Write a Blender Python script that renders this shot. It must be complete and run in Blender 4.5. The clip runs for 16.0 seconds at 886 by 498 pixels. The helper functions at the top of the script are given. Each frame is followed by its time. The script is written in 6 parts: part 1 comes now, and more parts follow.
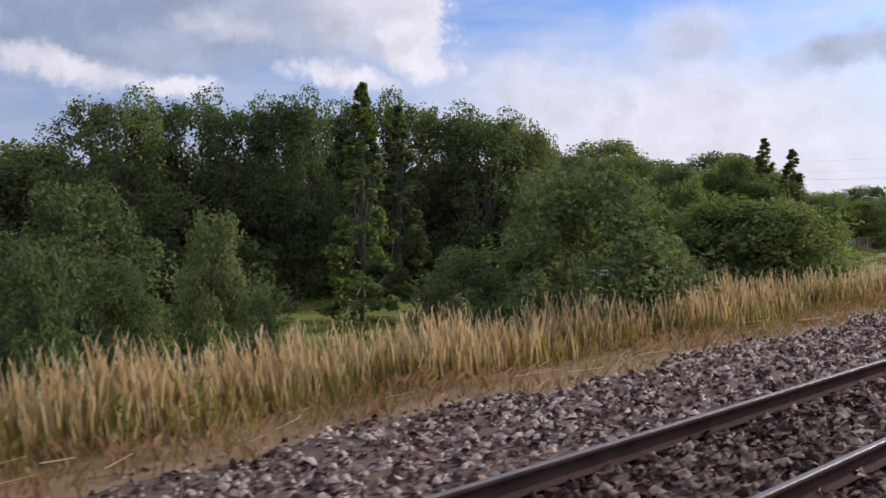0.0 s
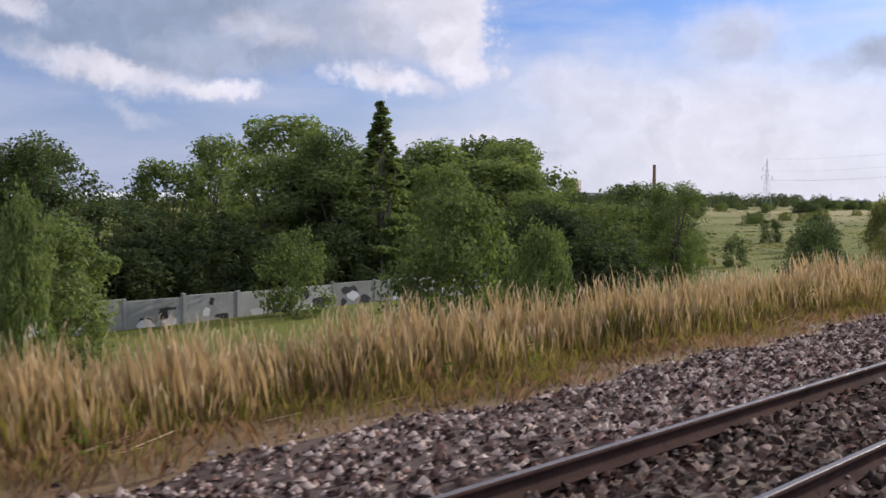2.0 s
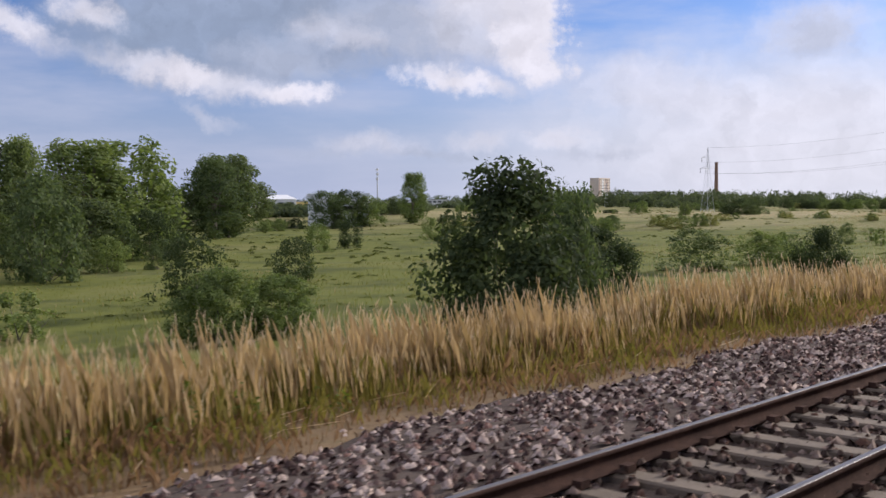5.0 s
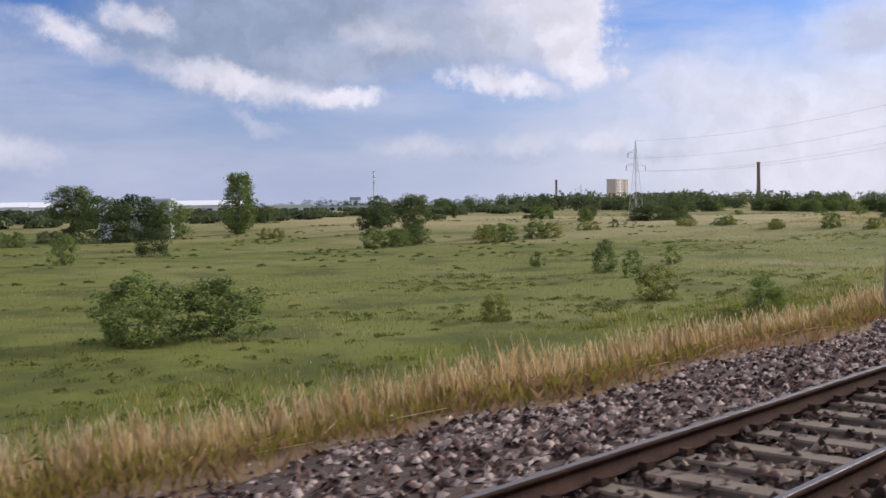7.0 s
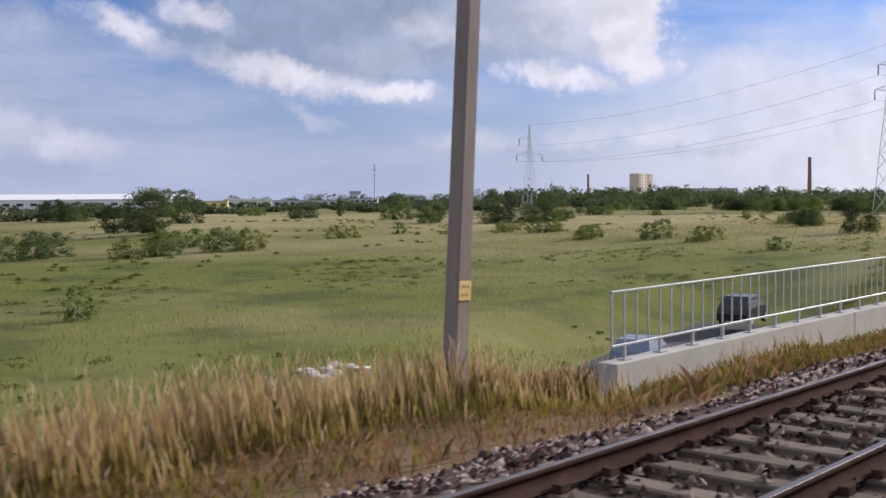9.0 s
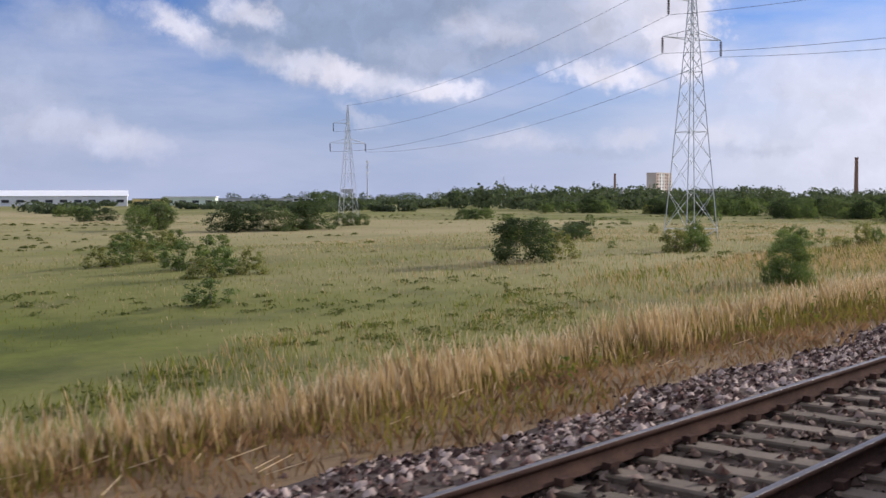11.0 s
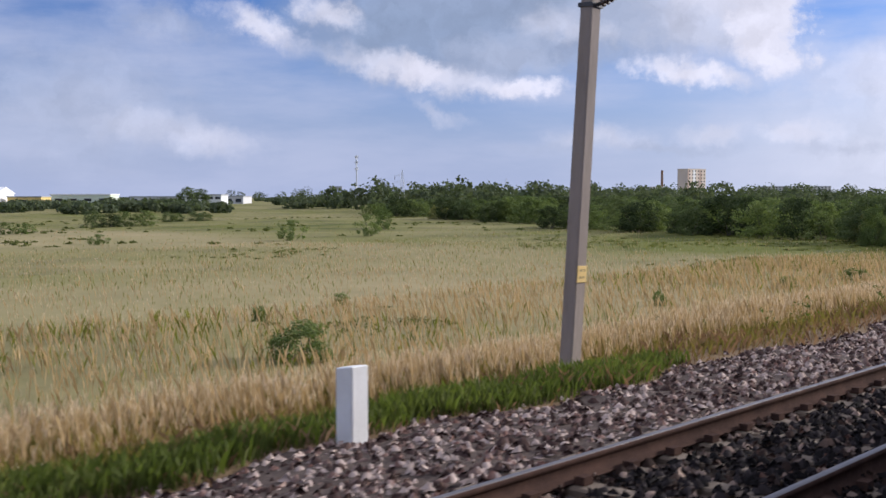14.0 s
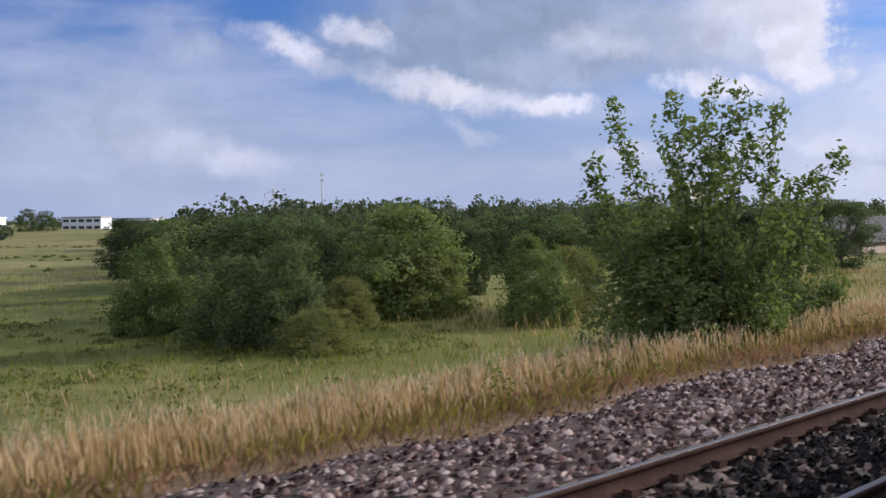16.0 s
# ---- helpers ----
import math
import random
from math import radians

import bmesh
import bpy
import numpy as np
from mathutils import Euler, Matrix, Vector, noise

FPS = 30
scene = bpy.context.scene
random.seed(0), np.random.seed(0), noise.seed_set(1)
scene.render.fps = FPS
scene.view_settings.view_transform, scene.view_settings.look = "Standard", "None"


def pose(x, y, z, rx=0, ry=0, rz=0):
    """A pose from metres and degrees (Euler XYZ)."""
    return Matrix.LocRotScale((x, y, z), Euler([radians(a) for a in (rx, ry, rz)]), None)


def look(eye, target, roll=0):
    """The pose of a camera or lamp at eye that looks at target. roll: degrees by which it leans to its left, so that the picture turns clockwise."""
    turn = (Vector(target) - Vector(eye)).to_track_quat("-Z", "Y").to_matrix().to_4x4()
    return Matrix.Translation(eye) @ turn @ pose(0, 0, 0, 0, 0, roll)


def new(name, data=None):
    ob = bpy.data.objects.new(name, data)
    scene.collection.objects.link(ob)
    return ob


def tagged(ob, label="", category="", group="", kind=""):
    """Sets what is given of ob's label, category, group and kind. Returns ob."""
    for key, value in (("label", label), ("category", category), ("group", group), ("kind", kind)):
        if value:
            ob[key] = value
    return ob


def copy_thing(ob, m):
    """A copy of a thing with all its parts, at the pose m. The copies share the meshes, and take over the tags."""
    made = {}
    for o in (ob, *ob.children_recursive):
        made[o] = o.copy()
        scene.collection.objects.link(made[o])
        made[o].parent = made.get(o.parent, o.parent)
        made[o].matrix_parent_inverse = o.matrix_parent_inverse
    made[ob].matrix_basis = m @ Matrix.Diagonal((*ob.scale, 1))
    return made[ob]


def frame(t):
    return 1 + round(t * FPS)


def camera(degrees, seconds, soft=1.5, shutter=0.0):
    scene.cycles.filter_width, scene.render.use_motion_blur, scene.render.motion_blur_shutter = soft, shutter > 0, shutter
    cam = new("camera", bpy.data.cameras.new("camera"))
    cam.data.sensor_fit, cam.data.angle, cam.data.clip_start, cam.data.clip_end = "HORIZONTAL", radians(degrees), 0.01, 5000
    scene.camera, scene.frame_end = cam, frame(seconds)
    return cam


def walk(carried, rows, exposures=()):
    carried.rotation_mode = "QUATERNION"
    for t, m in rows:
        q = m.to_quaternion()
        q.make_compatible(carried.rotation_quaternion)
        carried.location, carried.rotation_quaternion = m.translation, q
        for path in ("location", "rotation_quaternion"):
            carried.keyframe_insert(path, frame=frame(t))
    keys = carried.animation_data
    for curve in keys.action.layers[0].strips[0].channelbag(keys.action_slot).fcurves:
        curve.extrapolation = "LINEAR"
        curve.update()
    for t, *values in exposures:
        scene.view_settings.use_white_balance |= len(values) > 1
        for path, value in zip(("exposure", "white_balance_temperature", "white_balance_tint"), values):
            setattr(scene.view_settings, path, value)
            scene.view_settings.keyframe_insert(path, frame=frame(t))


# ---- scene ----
# ---- the line of the railway: arc length s along the camera's way, d metres to its left ----
SPEED = 32.0
EYE = 1.85                      # camera above the rail heads (z = 0)


def hermite(x, xs, ys):
    """Smooth curve through the knots."""
    xs, ys, x = np.array(xs, float), np.array(ys, float), np.atleast_1d(np.array(x, float))
    m = np.gradient(ys, xs)
    i = np.clip(np.searchsorted(xs, x) - 1, 0, len(xs) - 2)
    w = xs[i + 1] - xs[i]
    u = np.clip((x - xs[i]) / w, 0, 1)
    return ((2 * u**3 - 3 * u**2 + 1) * ys[i] + (u**3 - 2 * u**2 + u) * w * m[i]
            + (3 * u**2 - 2 * u**3) * ys[i + 1] + (u**3 - u**2) * w * m[i + 1])


S0, S1 = -200.0, 900.0
S_GRID = np.arange(S0, S1 + 1)
TURN = hermite(S_GRID / SPEED, [-6, -2, 0, 2, 5, 7.5, 9, 11.5, 12.5, 13.5, 14.5, 16, 28],
               [-4.5, -1.8, 0, 2.34, 5.52, 8.6, 10.94, 14.88, 16.17, 17.07, 17.46, 17.6, 17.6])
_dx, _dy = np.cos(np.radians(TURN)), np.sin(np.radians(TURN))
LINE_X = np.concatenate(([0], np.cumsum((_dx[1:] + _dx[:-1]) / 2)))
LINE_Y = np.concatenate(([0], np.cumsum((_dy[1:] + _dy[:-1]) / 2)))
LINE_X -= np.interp(0, S_GRID, LINE_X)
LINE_Y -= np.interp(0, S_GRID, LINE_Y)


def heading(s):
    return np.interp(s, S_GRID, TURN)


def at(s, d):
    """World x, y of a place s metres along the line and d metres to its left (arrays too)."""
    a = np.radians(heading(s))
    return np.interp(s, S_GRID, LINE_X) - np.sin(a) * d, np.interp(s, S_GRID, LINE_Y) + np.cos(a) * d


def along(x, y):
    """The inverse: s, d of a world place, for arrays."""
    x, y = np.asarray(x, float), np.asarray(y, float)
    best, where = np.full(x.shape, 1e12), np.zeros(x.shape)
    for k in range(0, len(S_GRID), 4):
        q = (x - LINE_X[k])**2 + (y - LINE_Y[k])**2
        near = q < best
        best[near], where[near] = q[near], S_GRID[k]
    for _ in range(3):
        a = np.radians(heading(where))
        px, py = np.interp(where, S_GRID, LINE_X), np.interp(where, S_GRID, LINE_Y)
        where = np.clip(where + (x - px) * np.cos(a) + (y - py) * np.sin(a), S0, S1)
    a = np.radians(heading(where))
    px, py = np.interp(where, S_GRID, LINE_X), np.interp(where, S_GRID, LINE_Y)
    return where, -(x - px) * np.sin(a) + (y - py) * np.cos(a)


# ---- camera and walk ----
cam = camera(44.4, 16.0, soft=1.5, shutter=0.035)
#       seconds, degrees left of the line, pitch, roll
AIM = [(0, 42.28, -2.70, 0.02), (0.5, 42.23, -2.65, -0.02), (1, 42.31, -2.64, -0.05), (1.5, 42.20, -2.64, -0.04), (2, 42.17, -2.55, -0.05),
       (2.5, 42.24, -2.50, -0.02), (3, 42.28, -2.51, 0.06), (3.5, 42.48, -2.53, 0.16), (4, 42.58, -2.47, 0.23), (4.5, 42.64, -2.46, 0.30),
       (5, 42.76, -2.52, 0.39), (7.5, 42.83, -2.34, 0.90), (8, 42.79, -2.41, 0.85), (8.5, 42.67, -2.51, 0.71), (9, 42.65, -2.60, 0.54),
       (11.5, 41.93, -2.62, 0.11), (12, 42.04, -2.58, 0.07), (12.5, 42.11, -2.54, 0.06), (13, 42.37, -2.75, 0.10), (13.5, 42.66, -2.87, 0.11),
       (14, 42.90, -2.75, 0.10), (14.5, 43.17, -2.51, 0.13), (15, 43.56, -2.32, 0.30), (15.5, 43.94, -2.08, 0.53), (16, 44.29, -1.79, 0.76)]
ROWS = []
for k in range(65):
    t = k * 0.25
    side, tilt, lean = (float(hermite(t, [r[0] for r in AIM], [r[j] for r in AIM])[0]) for j in (1, 2, 3))
    px, py = at(t * SPEED, 0.0)
    ROWS.append((t, pose(px, py, EYE, 90 + tilt, lean, heading(t * SPEED) + side - 90)))
walk(cam, ROWS, [(0, 0.40, 6200, 13), (9, 0.38, 6120, 13), (13, 0.40, 5920, 13), (16, 0.37, 5860, 13)])

# ---- world, sun, exposure ----
SUN_AZ, SUN_EL = -4.0, 19.0      # degrees from the first heading of the line, and above the horizon


def link(nt, a, b):
    nt.links.new(a, b)


def node(nt, kind, **values):
    n = nt.nodes.new(kind)
    for k, v in values.items():
        if k == "op":
            n.operation = v
        elif k == "blend":
            n.blend_type = v
        elif k == "dtype":
            n.data_type = v
        elif k == "interp":
            n.interpolation_type = v
        elif k == "vtype":
            n.vector_type = v
        else:
            n.inputs[int(k[1:]) if k[0] == "i" and k[1:].isdigit() else k].default_value = v
    return n


def math_node(nt, op, a, b=None):
    n = nt.nodes.new("ShaderNodeMath")
    n.operation = op
    for k, v in enumerate((a, b)):
        if v is None:
            continue
        if isinstance(v, (int, float)):
            n.inputs[k].default_value = v
        else:
            nt.links.new(v, n.inputs[k])
    return n.outputs[0]


def mix_rgb(nt, fac, a, b, blend="MIX"):
    n = nt.nodes.new("ShaderNodeMix")
    n.data_type, n.blend_type = "RGBA", blend
    for k, v in ((0, fac), (6, a), (7, b)):
        if isinstance(v, (int, float)):
            n.inputs[k].default_value = v
        elif isinstance(v, tuple):
            n.inputs[k].default_value = (*v[:3], 1)
        else:
            nt.links.new(v, n.inputs[k])
    return n.outputs[2]


world = bpy.data.worlds.new("sky")
scene.world = world
world.use_nodes = True
wt = world.node_tree
wt.nodes.clear()
sky = wt.nodes.new("ShaderNodeTexSky")
sky.sky_type, sky.sun_disc = "NISHITA", False
sky.sun_elevation, sky.sun_rotation = radians(SUN_EL), radians(90 - SUN_AZ)
sky.air_density, sky.dust_density, sky.ozone_density = 1.0, 1.2, 2.2
way = wt.nodes.new("ShaderNodeTexCoord").outputs["Generated"]
sep = wt.nodes.new("ShaderNodeSeparateXYZ")
link(wt, way, sep.inputs[0])
az = math_node(wt, "MULTIPLY", math_node(wt, "ARCTAN2", sep.outputs[1], sep.outputs[0]), 57.2958)
el = math_node(wt, "MULTIPLY", math_node(wt, "ARCSINE", sep.outputs[2]), 57.2958)
flat = wt.nodes.new("ShaderNodeCombineXYZ")
link(wt, az, flat.inputs[0])
link(wt, el, flat.inputs[1])
# ragged outlines: the place is shifted by noise at two scales
wide = node(wt, "ShaderNodeTexNoise", Scale=0.36, Detail=7.0, Roughness=0.66)
link(wt, flat.outputs[0], wide.inputs["Vector"])
shift = wt.nodes.new("ShaderNodeVectorMath")
shift.operation = "MULTIPLY_ADD"
link(wt, wide.outputs["Color"], shift.inputs[0])
shift.inputs[1].default_value = (5.6, 2.6, 0)
link(wt, flat.outputs[0], shift.inputs[2])
place = wt.nodes.new("ShaderNodeVectorMath")
place.operation = "ADD"
link(wt, shift.outputs[0], place.inputs[0])
place.inputs[1].default_value = (-2.8, -1.3, 0)
# the clear part: blue above, pale haze low down and towards the sun
blue = mix_rgb(wt, 1.0, sky.outputs[0], (0.050, 0.071, 0.122), "MULTIPLY")
haze = node(wt, "ShaderNodeMapRange", interp="SMOOTHSTEP")
for k, v in ((1, -1.0), (2, 10.5), (3, 0.92), (4, 0.0)):
    haze.inputs[k].default_value = v
link(wt, el, haze.inputs[0])
glare = node(wt, "ShaderNodeMapRange", interp="SMOOTHSTEP")
for k, v in ((1, 60.0), (2, 24.0), (3, 0.0), (4, 1.0)):
    glare.inputs[k].default_value = v
link(wt, az, glare.inputs[0])
hazy = mix_rgb(wt, glare.outputs[0], (0.47, 0.52, 0.70), (0.80, 0.81, 0.90))
full = mix_rgb(wt, haze.outputs[0], blue, hazy)
# a thin veil in long wisps
fleece = node(wt, "ShaderNodeTexNoise", Scale=0.13, Detail=6.0, Roughness=0.55)
stretch = wt.nodes.new("ShaderNodeMapping")
stretch.inputs[3].default_value = (0.6, 2.4, 1)
link(wt, flat.outputs[0], stretch.inputs[0])
link(wt, stretch.outputs[0], fleece.inputs["Vector"])
veil = node(wt, "ShaderNodeMapRange", interp="SMOOTHSTEP")
for k, v in ((1, 0.36), (2, 0.70), (3, 0.0), (4, 0.55)):
    veil.inputs[k].default_value = v
link(wt, fleece.outputs[0], veil.inputs[0])
full = mix_rgb(wt, veil.outputs[0], full, mix_rgb(wt, glare.outputs[0], (0.58, 0.60, 0.73), (0.80, 0.80, 0.88)))
# soft folds inside the clouds
grain = node(wt, "ShaderNodeTexNoise", Scale=0.55, Detail=5.0, Roughness=0.5)
link(wt, place.outputs[0], grain.inputs["Vector"])
tone = node(wt, "ShaderNodeMapRange")
for k, v in ((1, 0.3), (2, 0.7), (3, 0.88), (4, 1.12)):
    tone.inputs[k].default_value = v
link(wt, grain.outputs[0], tone.inputs[0])
#  clouds, each over the one before: degrees to the left, up, half width, half height, tilt, brightness, density, softness
CLOUDS = [(58.5, 9.8, 9.4, 3.4, 0, 0.31, 1, 0.5), (62.0, 8.0, 6.5, 2.0, 8, 0.29, 0.9, 0.6), (50.5, 9.0, 5.2, 2.1, 0, 0.45, 0.95, 0.5),
          (56.5, 7.4, 3.4, 1.1, 4, 0.47, 0.8, 0.6), (46.5, 9.2, 3.6, 2.5, 0, 0.66, 0.95, 0.4), (30, 3.4, 12.5, 4.6, 0, 0.95, 0.75, 0.8), (37, 5.6, 5.5, 1.6, 8, 0.93, 0.55, 0.7),
          (43.7, 8.7, 1.8, 2.5, 0, 0.95, 1, 0.2), (43.0, 7.2, 1.4, 1.3, 0, 0.97, 0.95, 0.25), (45.6, 10.2, 2.2, 1.1, 0, 0.85, 0.8, 0.6),
          (59.4, 6.1, 4.2, 0.75, 7, 0.78, 0.9, 0.8), (63.3, 6.9, 2.8, 0.7, 14, 0.82, 0.8, 0.8), (56.2, 5.7, 2.1, 0.5, -4, 0.97, 0.95, 0.5), (61.4, 6.4, 1.6, 0.62, 6, 0.96, 0.9, 0.6),
          (60.2, 4.5, 1.8, 0.45, 24, 0.74, 0.5, 0.9), (47.3, 6.3, 2.9, 0.48, 10, 0.97, 0.95, 0.7), (49.0, 6.8, 1.4, 0.55, 0, 0.92, 0.8, 0.7),
          (54.6, 9.0, 2.0, 0.7, 0, 0.74, 0.6, 0.8), (52.4, 8.4, 1.5, 0.5, 10, 0.76, 0.6, 0.8), (69.6, 8.6, 2.5, 0.8, 20, 0.93, 0.9, 0.7), (66.2, 9.4, 1.7, 0.7, 10, 0.86, 0.85, 0.7),
          (72.6, 2.8, 2.6, 0.9, 4, 0.86, 0.7, 0.9), (78.5, 5.0, 5.8, 3.6, 0, 0.62, 0.6, 1), (74.5, 9.0, 3.0, 0.9, 14, 0.60, 0.6, 1), (75.5, 3.7, 2.6, 0.8, 0, 0.72, 0.6, 0.9),
          (52.0, 3.0, 2.2, 0.6, 4, 0.80, 0.65, 0.8), (46.2, 3.2, 1.7, 0.55, 0, 0.82, 0.65, 0.8), (42.0, 3.0, 1.5, 0.45, 0, 0.90, 0.7, 0.8),
          (48.5, 2.45, 3.4, 0.30, 2, 0.50, 0.5, 0.8), (40.4, 2.3, 2.6, 0.32, 0, 0.58, 0.5, 0.8), (54.5, 2.6, 2.4, 0.28, 0, 0.46, 0.4, 0.8),
          (29.6, 8.6, 2.9, 1.3, 0, 0.96, 0.5, 0.8), (29.2, 8.0, 2.2, 0.95, 6, 0.58, 0.8, 0.7), (21.6, 7.4, 3.4, 1.0, -10, 0.48, 0.9, 0.5)]
for c_az, c_el, c_w, c_h, c_tilt, c_lum, c_den, c_soft in CLOUDS:
    m = wt.nodes.new("ShaderNodeMapping")
    m.vector_type = "TEXTURE"
    m.inputs[1].default_value, m.inputs[2].default_value = (c_az, c_el, 0), (0, 0, radians(c_tilt))
    m.inputs[3].default_value = (c_w, c_h, 1)
    link(wt, place.outputs[0], m.inputs[0])
    far = wt.nodes.new("ShaderNodeVectorMath")
    far.operation = "LENGTH"
    link(wt, m.outputs[0], far.inputs[0])
    soft_edge = node(wt, "ShaderNodeMapRange", interp="SMOOTHSTEP")
    for k, v in ((1, 1.15 + 0.45 * c_soft), (2, 0.75 - 0.75 * c_soft), (3, 0.0), (4, c_den)):
        soft_edge.inputs[k].default_value = v
    link(wt, far.outputs["Value"], soft_edge.inputs[0])
    u = (c_lum - 0.4) / 0.6
    tint = mix_rgb(wt, 1.0, (0.40 + 0.48 * u, 0.45 + 0.39 * u, 0.57 + 0.32 * u), tone.outputs[0], "MULTIPLY")
    full = mix_rgb(wt, soft_edge.outputs[0], full, tint)
# bright cloud added overhead, out of view, as fill for the shadows
overhead_fill = node(wt, "ShaderNodeMapRange", interp="SMOOTHSTEP")
for k, v in ((1, 14.0), (2, 32.0), (3, 0.0), (4, 0.9)):
    overhead_fill.inputs[k].default_value = v
link(wt, el, overhead_fill.inputs[0])
full = mix_rgb(wt, overhead_fill.outputs[0], full, (0.80, 0.79, 0.83))
back = wt.nodes.new("ShaderNodeBackground")
back.inputs[1].default_value = 0.74
link(wt, full, back.inputs[0])
out = wt.nodes.new("ShaderNodeOutputWorld")
link(wt, back.outputs[0], out.inputs[0])

sun = new("sun", bpy.data.lights.new("sun", "SUN"))
sun.data.energy, sun.data.angle, sun.data.color = 3.7, radians(0.6), (1.0, 0.90, 0.76)
_a, _e = radians(SUN_AZ), radians(SUN_EL)
sun.matrix_world = look((math.cos(_a) * math.cos(_e) * 50, math.sin(_a) * math.cos(_e) * 50, math.sin(_e) * 50), (0, 0, 0))


# ---- materials ----
def material(name, colours, scale=4.0, rough=0.8, metal=0.0, bump=0.3, bump_scale=30.0, island=0.0, thing=0.0,
             through_light=None, fine=0.35, spec=0.3, coords="Object", stretch=(1, 1, 1)):
    """Colours mixed by noise at two scales, with relief. island / thing: how far single pieces differ in tone."""
    mat = bpy.data.materials.new(name)
    mat.use_nodes = True
    nt = mat.node_tree
    nt.nodes.clear()
    where = nt.nodes.new("ShaderNodeTexCoord").outputs[coords]
    mapping = nt.nodes.new("ShaderNodeMapping")
    mapping.inputs[3].default_value = stretch
    link(nt, where, mapping.inputs[0])
    where = mapping.outputs[0]
    big = node(nt, "ShaderNodeTexNoise", Scale=scale, Detail=5.0, Roughness=0.6)
    link(nt, where, big.inputs["Vector"])
    small = node(nt, "ShaderNodeTexNoise", Scale=scale * 9, Detail=4.0, Roughness=0.7)
    link(nt, where, small.inputs["Vector"])
    level = math_node(nt, "ADD", math_node(nt, "MULTIPLY", big.outputs[0], 1.0 - fine), math_node(nt, "MULTIPLY", small.outputs[0], fine))
    if island:
        geo = nt.nodes.new("ShaderNodeNewGeometry")
        level = math_node(nt, "ADD", level, math_node(nt, "MULTIPLY", math_node(nt, "SUBTRACT", geo.outputs["Random Per Island"], 0.5), island))
    if thing:
        info = nt.nodes.new("ShaderNodeObjectInfo")
        level = math_node(nt, "ADD", level, math_node(nt, "MULTIPLY", math_node(nt, "SUBTRACT", info.outputs["Random"], 0.5), thing))
    r = nt.nodes.new("ShaderNodeValToRGB")
    els = r.color_ramp.elements
    n = len(colours)
    while len(els) < n:
        els.new(0.5)
    for k, c in enumerate(colours):
        els[k].position = 0.28 + 0.44 * k / max(n - 1, 1)
        els[k].color = (*c, 1)
    link(nt, level, r.inputs[0])
    b = nt.nodes.new("ShaderNodeBsdfPrincipled")
    link(nt, r.outputs[0], b.inputs["Base Color"])
    b.inputs["Metallic"].default_value = metal
    b.inputs["Specular IOR Level"].default_value = spec
    rr = node(nt, "ShaderNodeMapRange")
    for k, v in ((1, 0.2), (2, 0.8), (3, max(rough - 0.12, 0.02)), (4, min(rough + 0.12, 1.0))):
        rr.inputs[k].default_value = v
    link(nt, small.outputs[0], rr.inputs[0])
    link(nt, rr.outputs[0], b.inputs["Roughness"])
    if bump:
        nz = node(nt, "ShaderNodeTexNoise", Scale=bump_scale, Detail=4.0, Roughness=0.65)
        link(nt, where, nz.inputs["Vector"])
        bp = node(nt, "ShaderNodeBump", Strength=bump, Distance=0.02)
        link(nt, nz.outputs[0], bp.inputs["Height"])
        link(nt, bp.outputs[0], b.inputs["Normal"])
    o = nt.nodes.new("ShaderNodeOutputMaterial")
    if through_light:
        tl = nt.nodes.new("ShaderNodeBsdfTranslucent")
        tint = mix_rgb(nt, 1.0, r.outputs[0], through_light, "MULTIPLY")
        link(nt, tint, tl.inputs[0])
        add = nt.nodes.new("ShaderNodeMixShader")
        add.inputs[0].default_value = 0.33
        link(nt, b.outputs[0], add.inputs[1])
        link(nt, tl.outputs[0], add.inputs[2])
        link(nt, add.outputs[0], o.inputs[0])
    else:
        link(nt, b.outputs[0], o.inputs[0])
    return mat


def field_material():
    mat = bpy.data.materials.new("meadow_ground")
    mat.use_nodes = True
    nt = mat.node_tree
    b = nt.nodes["Principled BSDF"]
    where = nt.nodes.new("ShaderNodeTexCoord").outputs["Object"]
    dry = nt.nodes.new("ShaderNodeAttribute")
    dry.attribute_name = "dryness"
    big = node(nt, "ShaderNodeTexNoise", Scale=0.05, Detail=6.0, Roughness=0.65)
    link(nt, where, big.inputs["Vector"])
    small = node(nt, "ShaderNodeTexNoise", Scale=1.3, Detail=5.0, Roughness=0.7)
    link(nt, where, small.inputs["Vector"])
    green = mix_rgb(nt, small.outputs[0], (0.098, 0.112, 0.023), (0.168, 0.178, 0.042))
    straw = mix_rgb(nt, small.outputs[0], (0.27, 0.225, 0.115), (0.40, 0.335, 0.19))
    patch = node(nt, "ShaderNodeTexNoise", Scale=0.16, Detail=5.0, Roughness=0.6)
    link(nt, where, patch.inputs["Vector"])
    rough_patch = node(nt, "ShaderNodeMapRange", interp="SMOOTHSTEP")
    for k, v in ((1, 0.45), (2, 0.68), (3, 0.0), (4, 0.75)):
        rough_patch.inputs[k].default_value = v
    link(nt, patch.outputs[0], rough_patch.inputs[0])
    green = mix_rgb(nt, rough_patch.outputs[0], green, (0.052, 0.066, 0.019))
    lvl = math_node(nt, "ADD", dry.outputs["Fac"], math_node(nt, "MULTIPLY", math_node(nt, "SUBTRACT", big.outputs[0], 0.54), 1.3))
    col = mix_rgb(nt, lvl, green, straw)
    link(nt, col, b.inputs["Base Color"])
    b.inputs["Roughness"].default_value = 0.95
    b.inputs["Specular IOR Level"].default_value = 0.1
    bp = node(nt, "ShaderNodeBump", Strength=0.5, Distance=0.1)
    link(nt, small.outputs[0], bp.inputs["Height"])
    link(nt, bp.outputs[0], b.inputs["Normal"])
    return mat


